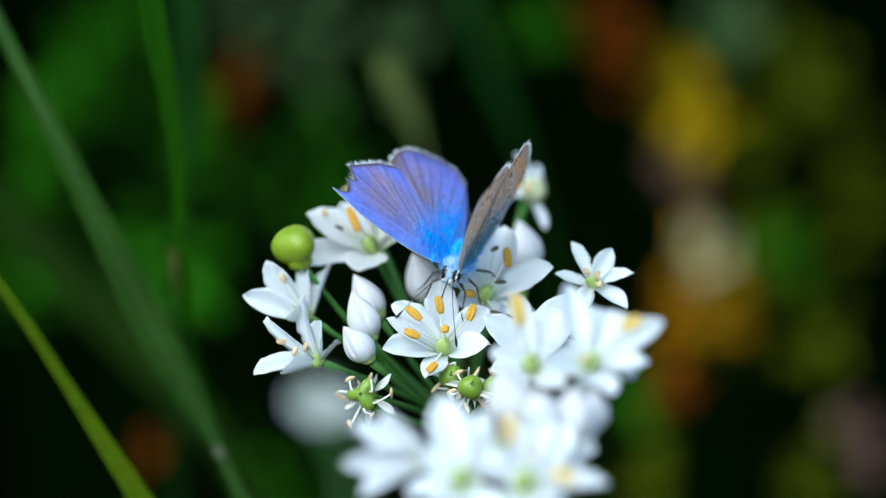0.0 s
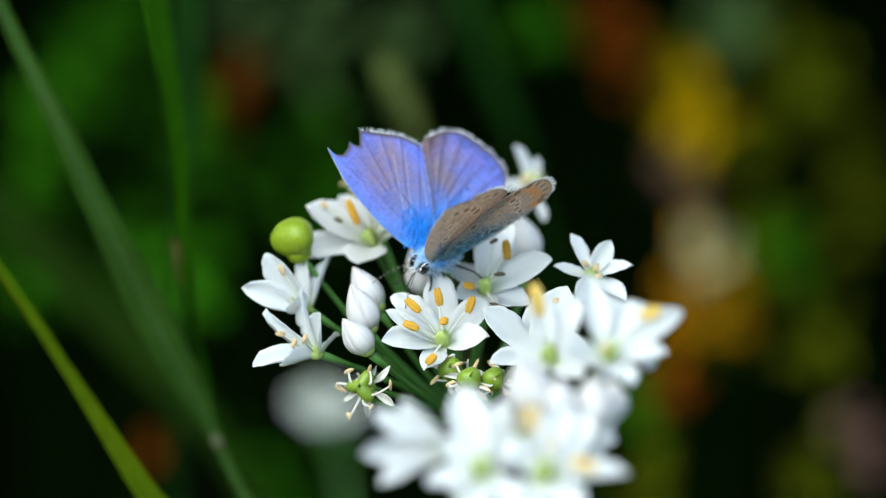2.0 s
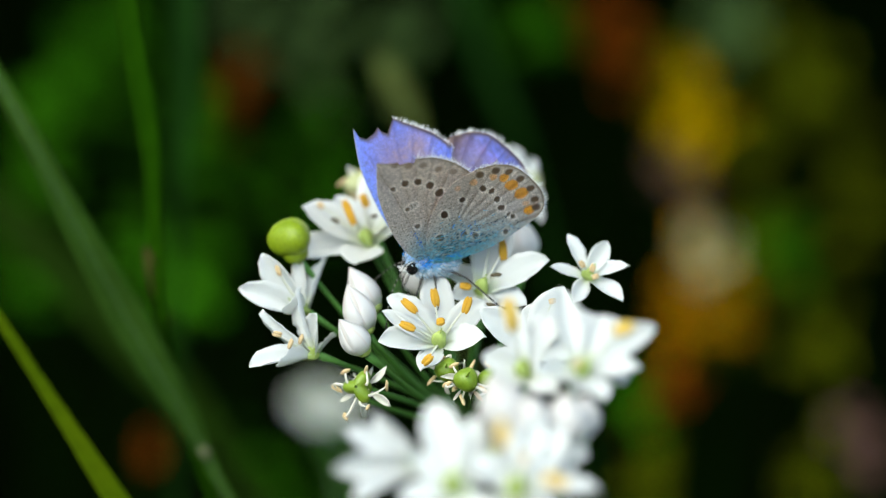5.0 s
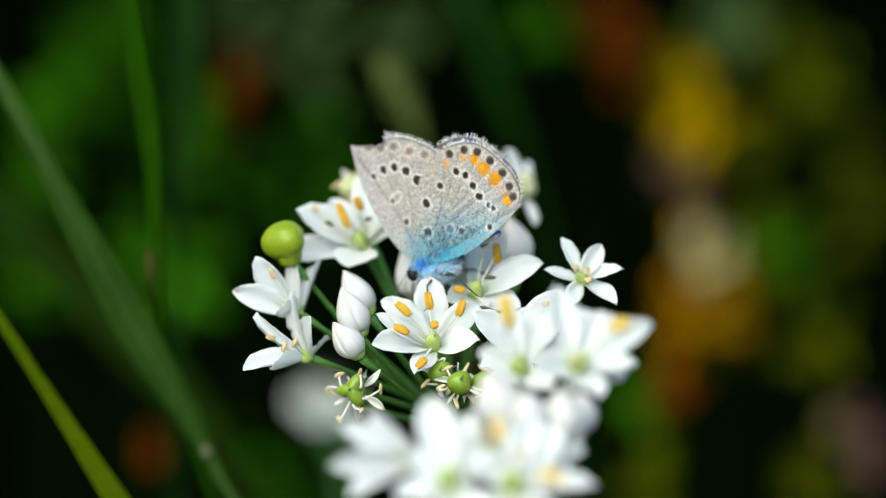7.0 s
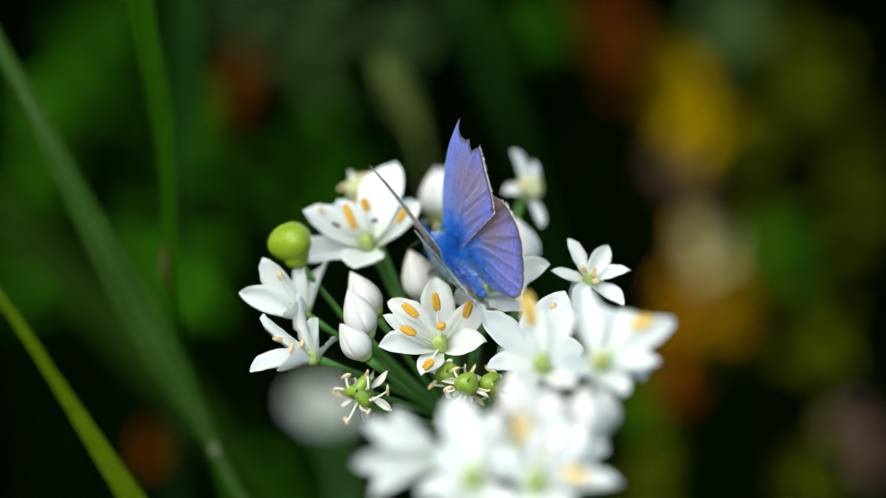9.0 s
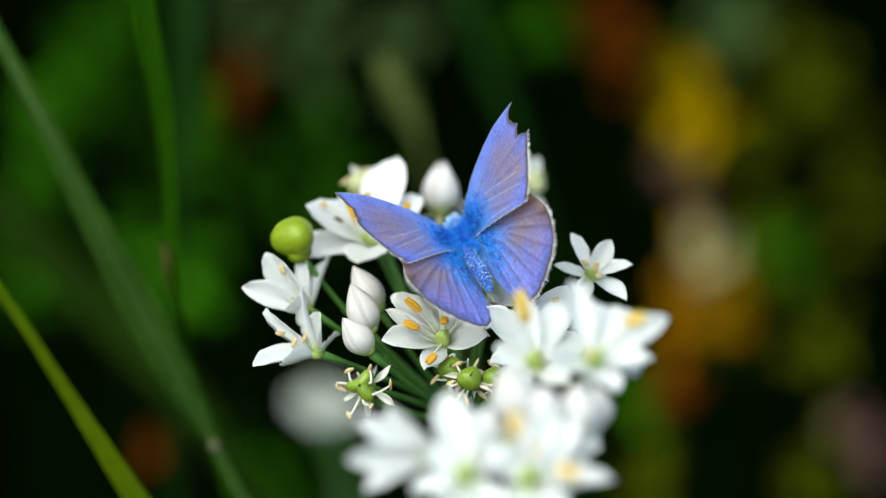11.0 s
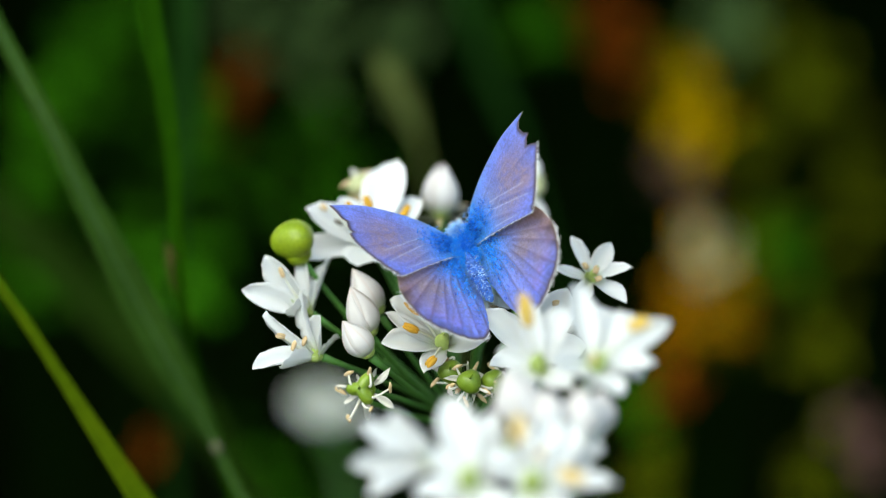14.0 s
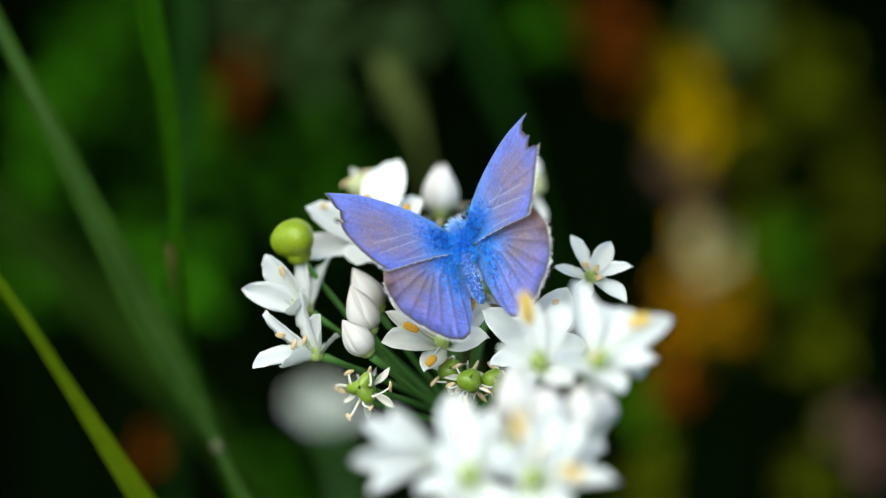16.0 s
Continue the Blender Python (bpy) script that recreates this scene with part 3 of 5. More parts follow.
# outlines as (forward, outward) from the wing's root; costa, outer margin, inner margin
FORE_COSTA = [(1.2, 0.0), (2.7, 2.1), (3.6, 4.9), (4.0, 8.0), (4.1, 11.5), (3.7, 14.0), (3.2, 16.2)]
FORE_OUTER = [(3.2, 16.2), (1.0, 16.0), (-0.9, 15.5), (-3.0, 14.2), (-5.0, 12.4), (-6.4, 10.3)]
FORE_INNER = [(-6.4, 10.3), (-6.0, 9.4), (-4.0, 6.0), (-1.9, 2.4), (-0.8, 0.0)]
TORN = [(3.2, 16.2), (3.0, 15.1), (2.3, 14.5), (1.2, 14.8), (0.6, 15.3), (0.4, 14.7), (-0.2, 14.2), (-0.8, 15.0), (-1.4, 15.6)]
NICKED = [(3.2, 16.2), (2.4, 15.7), (1.6, 15.4), (1.0, 15.2), (0.9, 14.8), (0.4, 14.8), (-0.2, 14.8), (-0.6, 14.4), (-1.0, 15.0)]
HIND_COSTA = [(0.5, 0.2), (0.5, 3.0), (-0.9, 6.8), (-4.0, 10.1), (-7.1, 11.1)]
HIND_OUTER = [(-7.1, 11.1), (-9.5, 10.7), (-11.4, 9.4), (-12.7, 7.0), (-13.4, 4.9), (-13.3, 2.9), (-12.2, 1.5)]
HIND_INNER = [(-12.2, 1.5), (-9.6, 0.5), (-5.2, -0.5), (-1.0, -0.3)]
FORE_VEINS = [((1.8, 7.6), (3.2, 14.5)), ((0.9, 8.6), (1.0, 15.9)), ((0.2, 8.6), (-1.0, 15.2)), ((-0.6, 8.2), (-2.9, 13.9)), ((-1.1, 7.0), (-4.7, 12.3)), ((-1.3, 4.6), (-6.0, 10.6)), ((0.8, 0.5), (1.8, 7.6)), ((-0.2, 0.5), (-0.6, 8.2))]
HIND_VEINS = [((-3.8, 5.4), (-7.4, 10.9)), ((-4.4, 5.4), (-9.3, 10.6)), ((-4.9, 5.0), (-11.3, 9.2)), ((-5.0, 4.4), (-12.6, 7.5)), ((-5.0, 3.6), (-13.5, 5.6)), ((-4.6, 2.4), (-13.8, 3.4)), ((-1.0, 0.8), (-13.0, 1.6)), ((-0.6, 1.4), (-3.8, 5.4)), ((-0.8, 1.0), (-5.0, 3.6))]
PALE_VEINS = [((0.4, 5.4), (-2.8, 11.2)), ((-0.6, 5.3), (-4.4, 11.0)), ((-2.4, 4.3), (-5.2, 9.2))]
FORE_SPOTS = [(2.3, 11.8, .26), (0.9, 12.0, .38), (-0.5, 11.7, .38), (-1.6, 10.7, .42), (-2.4, 9.2, .45), (0.4, 8.65, .24), (0.75, 8.55, .28), (1.1, 8.45, .28), (1.45, 8.4, .24), (0.9, 5.6, .28)]
HIND_SPOTS = [(-2.4, 6.4, .40), (-4.8, 7.5, .32), (-7.3, 8.1, .34), (-8.1, 7.3, .34), (-8.4, 5.9, .34), (-8.6, 4.5, .36), (-9.2, 3.2, .26), (-9.6, 2.7, .26), (-1.2, 3.4, .42), (-3.8, 2.7, .34), (-5.0, 1.9, .32), (-8.3, 1.0, .28)]
FORE_EDGE = [(1.4, 15.0), (0.0, 14.3), (-1.5, 13.8), (-3.0, 12.5), (-4.5, 11.4)]
HIND_ORANGE = [(-4.6, 9.3, .28), (-6.5, 9.4, .32), (-8.7, 9.2, .34), (-9.8, 8.5, .44), (-10.4, 7.1, .58), (-11.2, 5.5, .62), (-11.3, 3.9, .30), (-11.5, 2.8, .48)]
HIND_BLACK = [(-7.4, 10.2), (-9.2, 9.9), (-10.5, 9.1), (-11.5, 7.6), (-12.3, 5.8), (-12.4, 4.1), (-12.3, 2.9)]


def near(ab, segments):
    """Distance of each point to the nearest of the segments."""
    best = np.full(len(ab), 99.0)
    for p, q in segments:
        p, q = np.array(p), np.array(q)
        d = q - p
        t = np.clip(((ab - p) @ d) / (d @ d), 0, 1)
        best = np.minimum(best, np.linalg.norm(ab - p - t[:, None] * d, axis=1))
    return best


def blend(base, colour, k):
    k = np.clip(k, 0, 1)[:, None]
    return base * (1 - k) + np.array(colour) * k


def speckle(ab, scale, seed):
    return np.array([noise.noise(Vector((a * scale, b * scale, seed))) for a, b in ab])


def upper_side(ab, rim, outer, veins, fore):
    """Violet-blue scales, azure at the root, iridescence dulled to grey-brown in the disc, a thin dark rim."""
    r = np.linalg.norm(ab, axis=1)
    n1, n2 = speckle(ab, 0.45, 3.0), speckle(ab, 2.2, 7.0)
    c = np.tile(np.array([0.115, 0.225, 0.90]), (len(ab), 1))
    if fore:
        # iridescent blue dulling with the angle, fixed here into the colour
        dulled = np.exp(-((ab[:, 0] + 1.1) / 3.3) ** 4 - ((ab[:, 1] - 9.0) / 4.9) ** 4)
        c = blend(c, (0.23, 0.19, 0.33), dulled * (0.88 + 0.6 * n1 + 0.7 * n2))
        costal = np.exp(-(near(ab, list(zip(FORE_COSTA[:-1], FORE_COSTA[1:]))) / 0.7) ** 2)
        c = blend(c, (0.08, 0.27, 0.85), costal * (0.25 + 0.6 * np.exp(-ab[:, 1] / 6)))
    else:
        front = np.exp(-(near(ab, list(zip(HIND_COSTA[:-1], HIND_COSTA[1:]))) / 2.7) ** 2)
        c = blend(c, (0.20, 0.13, 0.115), front * 0.95)
        # the hindwing's angle-dependent dulling, likewise put into the colour
        dulled = np.exp(-((ab[:, 0] + 6.2) / 3.6) ** 2 - ((ab[:, 1] - 6.4) / 3.0) ** 2)
        c = blend(c, (0.22, 0.18, 0.25), dulled * (0.95 + 1.2 * n1 + 0.5 * n2))
        c = blend(c, (0.15, 0.24, 0.80), np.exp(-((ab[:, 1] - 1.5) / 2.2) ** 2) * 0.5)
    c = blend(c, (0.012, 0.30, 0.97), np.exp(-(r / 5.4) ** 2) * 1.05)
    if not fore:
        dust = np.clip(speckle(ab, 3.6, 31.0) - 0.12, 0, 1) * 3.0 * np.exp(-((r - 3.5) / 3.0) ** 2)
        c = blend(c, (0.02, 0.04, 0.14), dust)
        lines = np.abs(np.sin(18 * np.arctan2(ab[:, 1] + 0.5, -ab[:, 0] + 0.2)))
        c = blend(c, (0.12, 0.11, 0.28), np.exp(-(lines / 0.25) ** 2) * 0.4 * np.clip((r - 5) / 3, 0, 1))
    c = c * (1 + 0.25 * n1 + 0.40 * n2)[:, None]
    v = near(ab, veins)
    c = blend(c, (0.13, 0.15, 0.48) if fore else (0.06, 0.05, 0.17), np.exp(-(v / 0.09) ** 2) * (0.4 if fore else 0.6) * np.clip(r / 5, 0, 1))
    if fore:
        c = blend(c, (0.55, 0.62, 0.90), np.exp(-(near(ab, PALE_VEINS) / 0.075) ** 2) * 0.65)
    edge = np.where(outer, np.exp(-(np.clip(rim - 0.12, 0, 99) / 0.36) ** 2), 0)
    c = blend(c, (0.030, 0.026, 0.05), edge * 0.92)
    if not fore:
        for a, b in HIND_BLACK:
            c = blend(c, (0.05, 0.04, 0.11), np.exp(-(np.hypot(ab[:, 0] - a, ab[:, 1] - b) / 0.40) ** 2) * 0.6)
    lead = np.where(outer, 0, np.exp(-(rim / 0.10) ** 2)) * (ab[:, 0] > 0.5)
    return np.clip(blend(c, (0.62, 0.70, 0.85), lead * 0.8), 0, 0.95)


def under_side(ab, rim, outer, veins, fore):
    """Grey-brown scales with ringed black spots, orange crescents by the rim and turquoise dust at the root."""
    r = np.linalg.norm(ab, axis=1)
    n1, n2 = speckle(ab, 0.6, 11.0), speckle(ab, 3.0, 17.0)
    fleck = np.clip(speckle(ab, 4.5, 23.0) - 0.12, 0, 1) * 3.0
    c = np.tile(np.array([0.535, 0.505, 0.475]), (len(ab), 1)) * (1 + 0.18 * n1 + 0.45 * n2)[:, None]
    v = near(ab, veins)
    c = blend(c, (0.20, 0.17, 0.145), np.exp(-(v / 0.075) ** 2) * 0.55)
    c = blend(c, (0.13, 0.10, 0.085), fleck * np.clip(1.3 - r / 11, 0.25, 1))
    root = np.exp(-((r - 0.3) / 2.8) ** 2) * 0.9 if fore else np.exp(-(np.clip(ab[:, 1] + 0.2, 0, 99) / 3.4) ** 2) * np.clip(1.25 - r / 10, 0, 1)
    c = blend(c, (0.06, 0.50, 0.72), root * (0.95 + 1.2 * n2))
    c = blend(c, (0.04, 0.07, 0.09), np.exp(-(r / 4.0) ** 2) * np.clip(fleck * 1.6 + n2, 0, 0.7))
    for a, b, s in (FORE_SPOTS if fore else HIND_SPOTS):
        d = np.hypot((ab[:, 0] - a) * 1.15, ab[:, 1] - b) + 0.10 * speckle(ab, 2.6, a)
        c = blend(c, (0.86, 0.84, 0.80), np.exp(-((d - s * 1.6) / 0.18) ** 2) * 0.8)
        c = blend(c, (0.012, 0.011, 0.011), np.clip((s * 1.22 - d) / 0.07 + 0.5, 0, 1))
    if fore:
        for a, b in FORE_EDGE:
            d = np.hypot(ab[:, 0] - a, (ab[:, 1] - b) * 1.1)
            c = blend(c, (0.72, 0.66, 0.60), np.exp(-((d - 0.72) / 0.20) ** 2) * 0.6)
            c = blend(c, (0.13, 0.085, 0.06), np.clip((0.42 - d) / 0.18 + 0.5, 0, 1) * 0.75)
    else:
        for a, b, s in HIND_ORANGE:
            d = np.hypot(ab[:, 0] - a, ab[:, 1] - b) + 0.12 * speckle(ab, 2.0, b)
            c = blend(c, (0.90, 0.38, 0.02), np.clip((s * 1.3 - d) / 0.16 + 0.5, 0, 1) * min(1.0, 0.35 + (s - 0.28) * 4.5))
        for a, b in HIND_BLACK:
            d = np.hypot(ab[:, 0] - a, ab[:, 1] - b)
            c = blend(c, (0.80, 0.76, 0.70), np.exp(-((d - 0.66) / 0.14) ** 2) * 0.6 * (rim < 1.2))
            c = blend(c, (0.045, 0.03, 0.022), np.clip((0.46 - d) / 0.14 + 0.5, 0, 1))
    edge = np.where(outer, np.exp(-(rim / 0.20) ** 2), 0)
    return np.clip(blend(c, (0.06, 0.05, 0.045), edge * 0.8), 0, 0.95)


def wing(name, fore, right, torn, parent, label):
    """A wing blade of two faces, with its fringe of hair-like scales, lying in its own plane: x outward, y forward."""
    costa = spline(FORE_COSTA if fore else HIND_COSTA, 9)
    rest = FORE_OUTER if fore else HIND_OUTER
    if torn:
        kept = [p for p in rest if p[0] < torn[-1][0] - 0.4]
        outer = polyline(torn, 0.14) + spline([torn[-1]] + kept, 10)
    else:
        outer = spline(rest, 10)
    inner = spline(FORE_INNER if fore else HIND_INNER, 9)
    raw = costa[:-1] + outer[:-1] + inner
    flag = [False] * (len(costa) - 1) + [True] * (len(outer) - 1) + [False] * len(inner)
    line, on = [], []
    for i in range(len(raw) - 1):                         # even steps along the rim
        n = max(1, int(np.linalg.norm(raw[i + 1] - raw[i]) / 0.12))
        for k in range(n):
            line.append(raw[i] + (raw[i + 1] - raw[i]) * k / n)
            on.append(flag[i])
    line, on = np.array(line), np.array(on)
    root = np.array((0.3, 0.25) if fore else (-0.6, 0.35))
    rings, n = 110, len(line)
    us = (np.arange(1, rings + 1) / rings) ** 0.85
    ab = np.concatenate([root + u * (line - root) for u in us])
    rim = np.concatenate([(1 - u) * np.linalg.norm(line - root, axis=1) for u in us])
    edge = np.tile(on, rings)
    veins = FORE_VEINS if fore else HIND_VEINS
    vd = near(ab, veins)
    r = np.linalg.norm(ab, axis=1)
    z = 0.10 * np.exp(-(vd / 0.25) ** 2) * np.clip(r / 6, 0, 1) - 0.0035 * (ab[:, 1] - 5) ** 2 + 0.05 * np.sin(ab[:, 0] * 1.1)
    z = z + (0.10 if fore else -0.30)
    thin = 0.045
    sx = 1 if right else -1
    top = np.stack([sx * ab[:, 1], ab[:, 0], z + thin], 1)
    low = np.stack([sx * ab[:, 1], ab[:, 0], z - thin], 1)
    hub = [(sx * root[1], root[0], thin - 0.08), (sx * root[1], root[0], -thin - 0.08)]
    v = np.concatenate([top, low, hub]) * MM
    f, half = [], rings * n
    for i in range(rings - 1):
        for k in range(n):
            a, b = i * n + k, i * n + (k + 1) % n
            q = (a, a + n, b + n, b)
            f.append(q if right else q[::-1])
            q = (half + a, half + b, half + b + n, half + a + n)
            f.append(q if right else q[::-1])
    for k in range(n):
        j = (k + 1) % n
        t1, t2 = (2 * half, k, j), (2 * half + 1, half + j, half + k)
        a, b = (rings - 1) * n + k, (rings - 1) * n + j
        t3 = (a, half + a, half + b, b)
        for t in (t1, t2, t3):
            f.append(t if right else t[::-1])
    me = mesh_of(name, v, f, WING)
    col = np.concatenate([upper_side(ab, rim, edge, veins, fore), under_side(ab, rim, edge, veins, fore), [(0.02, 0.2, 0.8), (0.1, 0.3, 0.5)]])
    layer = me.color_attributes.new("pigment", "FLOAT_COLOR", "POINT")
    layer.data.foreach_set("color", np.concatenate([col, np.ones((len(col), 1))], 1).ravel())
    ob = part(name, me, parent, None, label)
    # fringe
    rnd, hv, hf = random.Random(name + str(right)), [], []
    for k in range(n):
        inner_edge = fore and not on[k] and line[k][0] < -1.0
        if not (on[k] or inner_edge):
            continue
        tangent = line[(k + 1) % n] - line[k - 1]
        out = np.array([tangent[1], -tangent[0]])
        out = out / max(np.linalg.norm(out), 1e-6)
        if out @ (line[k] - root) < 0:
            out = -out
        if torn and on[k] and line[k][0] > torn[-1][0]:
            continue
        for h in range(2):
            length = rnd.uniform(0.35, 0.78) * (0.42 if inner_edge else 1.0) * (0.55 + 0.6 * abs(math.sin(k * 0.33)))
            p = line[k] + tangent * rnd.uniform(-0.3, 0.3) - out * 0.06
            d = out + tangent * rnd.uniform(-0.8, 0.8)
            w = np.array([-d[1], d[0]]) * 0.045
            q = p + d * length
            zz = float(z[(rings - 1) * n + k])
            o = len(hv)
            for point, dz in ((p - w, 0.02), (p + w, 0.02), (q, rnd.uniform(-0.06, 0.06)), (p, -0.05)):
                hv.append((sx * point[1] * MM, point[0] * MM, (zz + dz) * MM))
            hf += [(o, o + 1, o + 2), (o, o + 2, o + 3), (o + 1, o + 3, o + 2), (o, o + 3, o + 1)]
    tagged(part("fringe", mesh_of("fringe", hv, hf, FRINGE, False), ob, None, "white hair-like wing fringe"), kind="stuff")
    return ob


def fur(name, spots, length, colours, seed, parent, label):
    """Short hair: thin three-sided spines, each springing from a point along a normal."""
    rnd, v, f, c = random.Random(seed), [], [], []
    for p, nrm in spots:
        p, nrm = Vector(p), Vector(nrm).normalized()
        d = (nrm + Vector((rnd.uniform(-0.6, 0.6), rnd.uniform(-1.0, 0.2), rnd.uniform(-0.6, 0.6)))).normalized()
        s = length * rnd.uniform(0.5, 1.2)
        x = d.orthogonal().normalized()
        y = d.cross(x)
        o, w = len(v), 0.055
        tip = p + d * s + Vector((0, -0.25 * s, rnd.uniform(-0.1, 0.1) * s))
        for q in (p + x * w, p - x * w * 0.5 + y * w * 0.87, p - x * w * 0.5 - y * w * 0.87, tip):
            v.append(q * MM)
        f += [(o, o + 1, o + 3), (o + 1, o + 2, o + 3), (o + 2, o, o + 3)]
        k = rnd.choice(colours)
        g = rnd.uniform(0.7, 1.2)
        c += [(*(min(1, t * g) for t in k), 1)] * 4
    me = mesh_of(name, v, f, FUR, False)
    me.color_attributes.new("pigment", "FLOAT_COLOR", "POINT").data.foreach_set("color", np.array(c).ravel())
    return tagged(part(name, me, parent, None, label), kind="stuff")


def coloured(name, piece, chooser):
    me = mesh_of(name, [p * MM for p in piece[0]], piece[1], FUR)
    c = [(*chooser(p), 1) for p in piece[0]]
    me.color_attributes.new("pigment", "FLOAT_COLOR", "POINT").data.foreach_set("color", np.array(c).ravel())
    return me


def over(rx, ry, rz, at, n, seed, zmin=-1.0):
    """Points and normals spread over an egg."""
    rnd, out = random.Random(seed), []
    while len(out) < n:
        d = Vector((rnd.gauss(0, 1), rnd.gauss(0, 1), rnd.gauss(0, 1))).normalized()
        if d.z < zmin:
            continue
        p = Vector((d.x * rx, d.y * ry, d.z * rz)) + Vector(at)
        out.append((p, Vector((d.x / rx, d.y / ry, d.z / rz))))
    return out


butterfly = tagged(new("butterfly"), "small blue butterfly with grey spotted undersides and a torn wing", "butterfly")
BLUE, PALE, ASH = (0.012, 0.36, 1.0), (0.40, 0.60, 0.90), (0.42, 0.46, 0.50)


def fur_tone(p):
    k = min(1.0, max(0.0, (p.z - 0.5) / 0.9))
    return tuple(a * k + b * (1 - k) for a, b in zip(BLUE, (0.24, 0.42, 0.58)))


thorax = part("thorax", coloured("thorax", moved(blob(1.45, 1.35, 2.6, 14, 18, rough=0.06), pose(0, 0.9, 0.4, 90, 0, 0)), fur_tone), butterfly, None, "furry bright blue thorax")
fur("thorax_fur", [q for q in over(1.45, 2.6, 1.35, (0, 0.7, 0.5), 2200, 5, 0.42) if abs(q[0].x) < 0.95], 1.35, [BLUE, BLUE, BLUE, (0.05, 0.38, 0.95), (0.20, 0.50, 0.92)], 6, thorax, "bright blue hair")
fur("belly_fur", over(1.40, 2.5, 1.30, (0, 0.9, 0.3), 1800, 8), 0.75, [ASH, (0.30, 0.54, 0.74), (0.45, 0.60, 0.78), (0.66, 0.72, 0.78), (0.08, 0.13, 0.18)], 9, thorax, "pale grey-blue hair")
abdomen = part("abdomen", coloured("abdomen", moved(blob(0.68, 0.68, 3.7, 22, 18, rough=0.03, squeeze=-0.15), pose(0, -4.3, 1.85, 94, 0, 0)), lambda p: tuple(a * (0.75 + 0.25 * math.sin(p.y * 7.5)) for a in ((0.06, 0.16, 0.50) if p.z > 1.6 else (0.50, 0.50, 0.50)))), butterfly, None, "slender ringed abdomen, blue-grey above")
fur("abdomen_fur", over(0.68, 3.4, 0.68, (0, -4.1, 1.85), 560, 15, -0.1), 0.45, [(0.05, 0.22, 0.75), (0.10, 0.16, 0.40), PALE], 16, abdomen, "blue and grey hair")
head = part("head", coloured("head", moved(blob(0.95, 0.85, 0.95, 12, 16, rough=0.05), pose(0, 3.35, 0.95)), lambda p: (0.30, 0.42, 0.55)), butterfly, None, "small head with grey-blue hair")
fur("head_fur", over(0.9, 0.8, 0.9, (0, 3.0, 1.10), 520, 21, 0.2), 1.0, [(0.55, 0.72, 0.93), PALE, (0.30, 0.62, 0.95)], 22, head, "grey-blue hair")
for sx in (-1, 1):
    part("eye", mesh_of("eye", [p * MM for p in moved(blob(0.50, 0.74, 0.86, 12, 16), pose(sx * 0.74, 3.6, 1.0))[0]], blob(0.50, 0.74, 0.86, 12, 16)[1], EYE_BLACK), head, None, "large glossy black eye")
    white = []
    for k in range(26):
        a = 2 * math.pi * k / 26
        white.append((Vector((sx * 0.86, 3.6 + 0.72 * math.cos(a), 1.0 + 0.84 * math.sin(a))), Vector((sx, 0.3 * math.cos(a), 0.3 * math.sin(a)))))
    fur("eye_rim", white, 0.30, [(0.85, 0.87, 0.9)], 30 + sx, head, "white rim round the eye")
    path = bend((sx * 0.3, 3.95, 1.6), (3.9, 8.5, -3.6) if sx > 0 else (-3.5, 8.2, -4.8), (0, 0.6, 0.5), 40)
    radii = [0.050 + 0.008 * (i % 3 == 1) for i in range(34)] + [0.09, 0.13, 0.16, 0.16, 0.13, 0.05]
    av, af = tube([p * MM for p in path], [r * MM for r in radii], 7)
    part("antenna", mesh_of("antenna", av, af, [ANTENNA, ANTENNA_PALE], True, [1 if (i // 7) % 3 == 1 and i // 7 < 33 else 0 for i in range(len(af))]), head, None, "thin black-and-white ringed antenna with a club")
    part("palp", mesh_of("palp", *tube([p * MM for p in bend((sx * 0.25, 3.8, 0.5), (sx * 0.45, 5.0, 1.0), (0, 0.1, -0.15), 7)], [0.16 * MM, 0.20 * MM, 0.2 * MM, 0.17 * MM, 0.13 * MM, 0.09 * MM, 0.04 * MM], 7), FRINGE), head, None, "pale hairy palp")
    for k, (y0, kx, ky, fx, fy) in enumerate(((2.4, 2.0, 3.4, 2.3, 4.6), (1.2, 2.6, 1.6, 3.6, 1.9), (0.0, 2.8, -2.0, 4.4, -4.4))):
        hip, knee, foot = Vector((sx * 0.6, y0, -0.4)), Vector((sx * kx, ky, -0.9)), Vector((sx * fx, fy, -3.1 if k < 2 else -3.9))
        toe = foot + Vector((sx * 0.5, 0.5 * (1 if k < 2 else -1), -0.35))
        pts = [hip, hip.lerp(knee, 0.5) + Vector((0, 0, 0.15)), knee, knee.lerp(foot, 0.5), foot, foot.lerp(toe, 0.5), toe]
        part("leg", mesh_of("leg", *tube([p * MM for p in pts], [r * MM for r in (0.17, 0.17, 0.11, 0.10, 0.08, 0.07, 0.04)], 7), LEG), butterfly)
part("proboscis", mesh_of("proboscis", *tube([p * MM for p in bend((0, 4.0, 0.5), (0.2, 4.9, -3.4), (0, 0.5, 0.2), 9)], [0.08 * MM] * 8 + [0.04 * MM], 6), LEG), head, None, "thin dark proboscis")


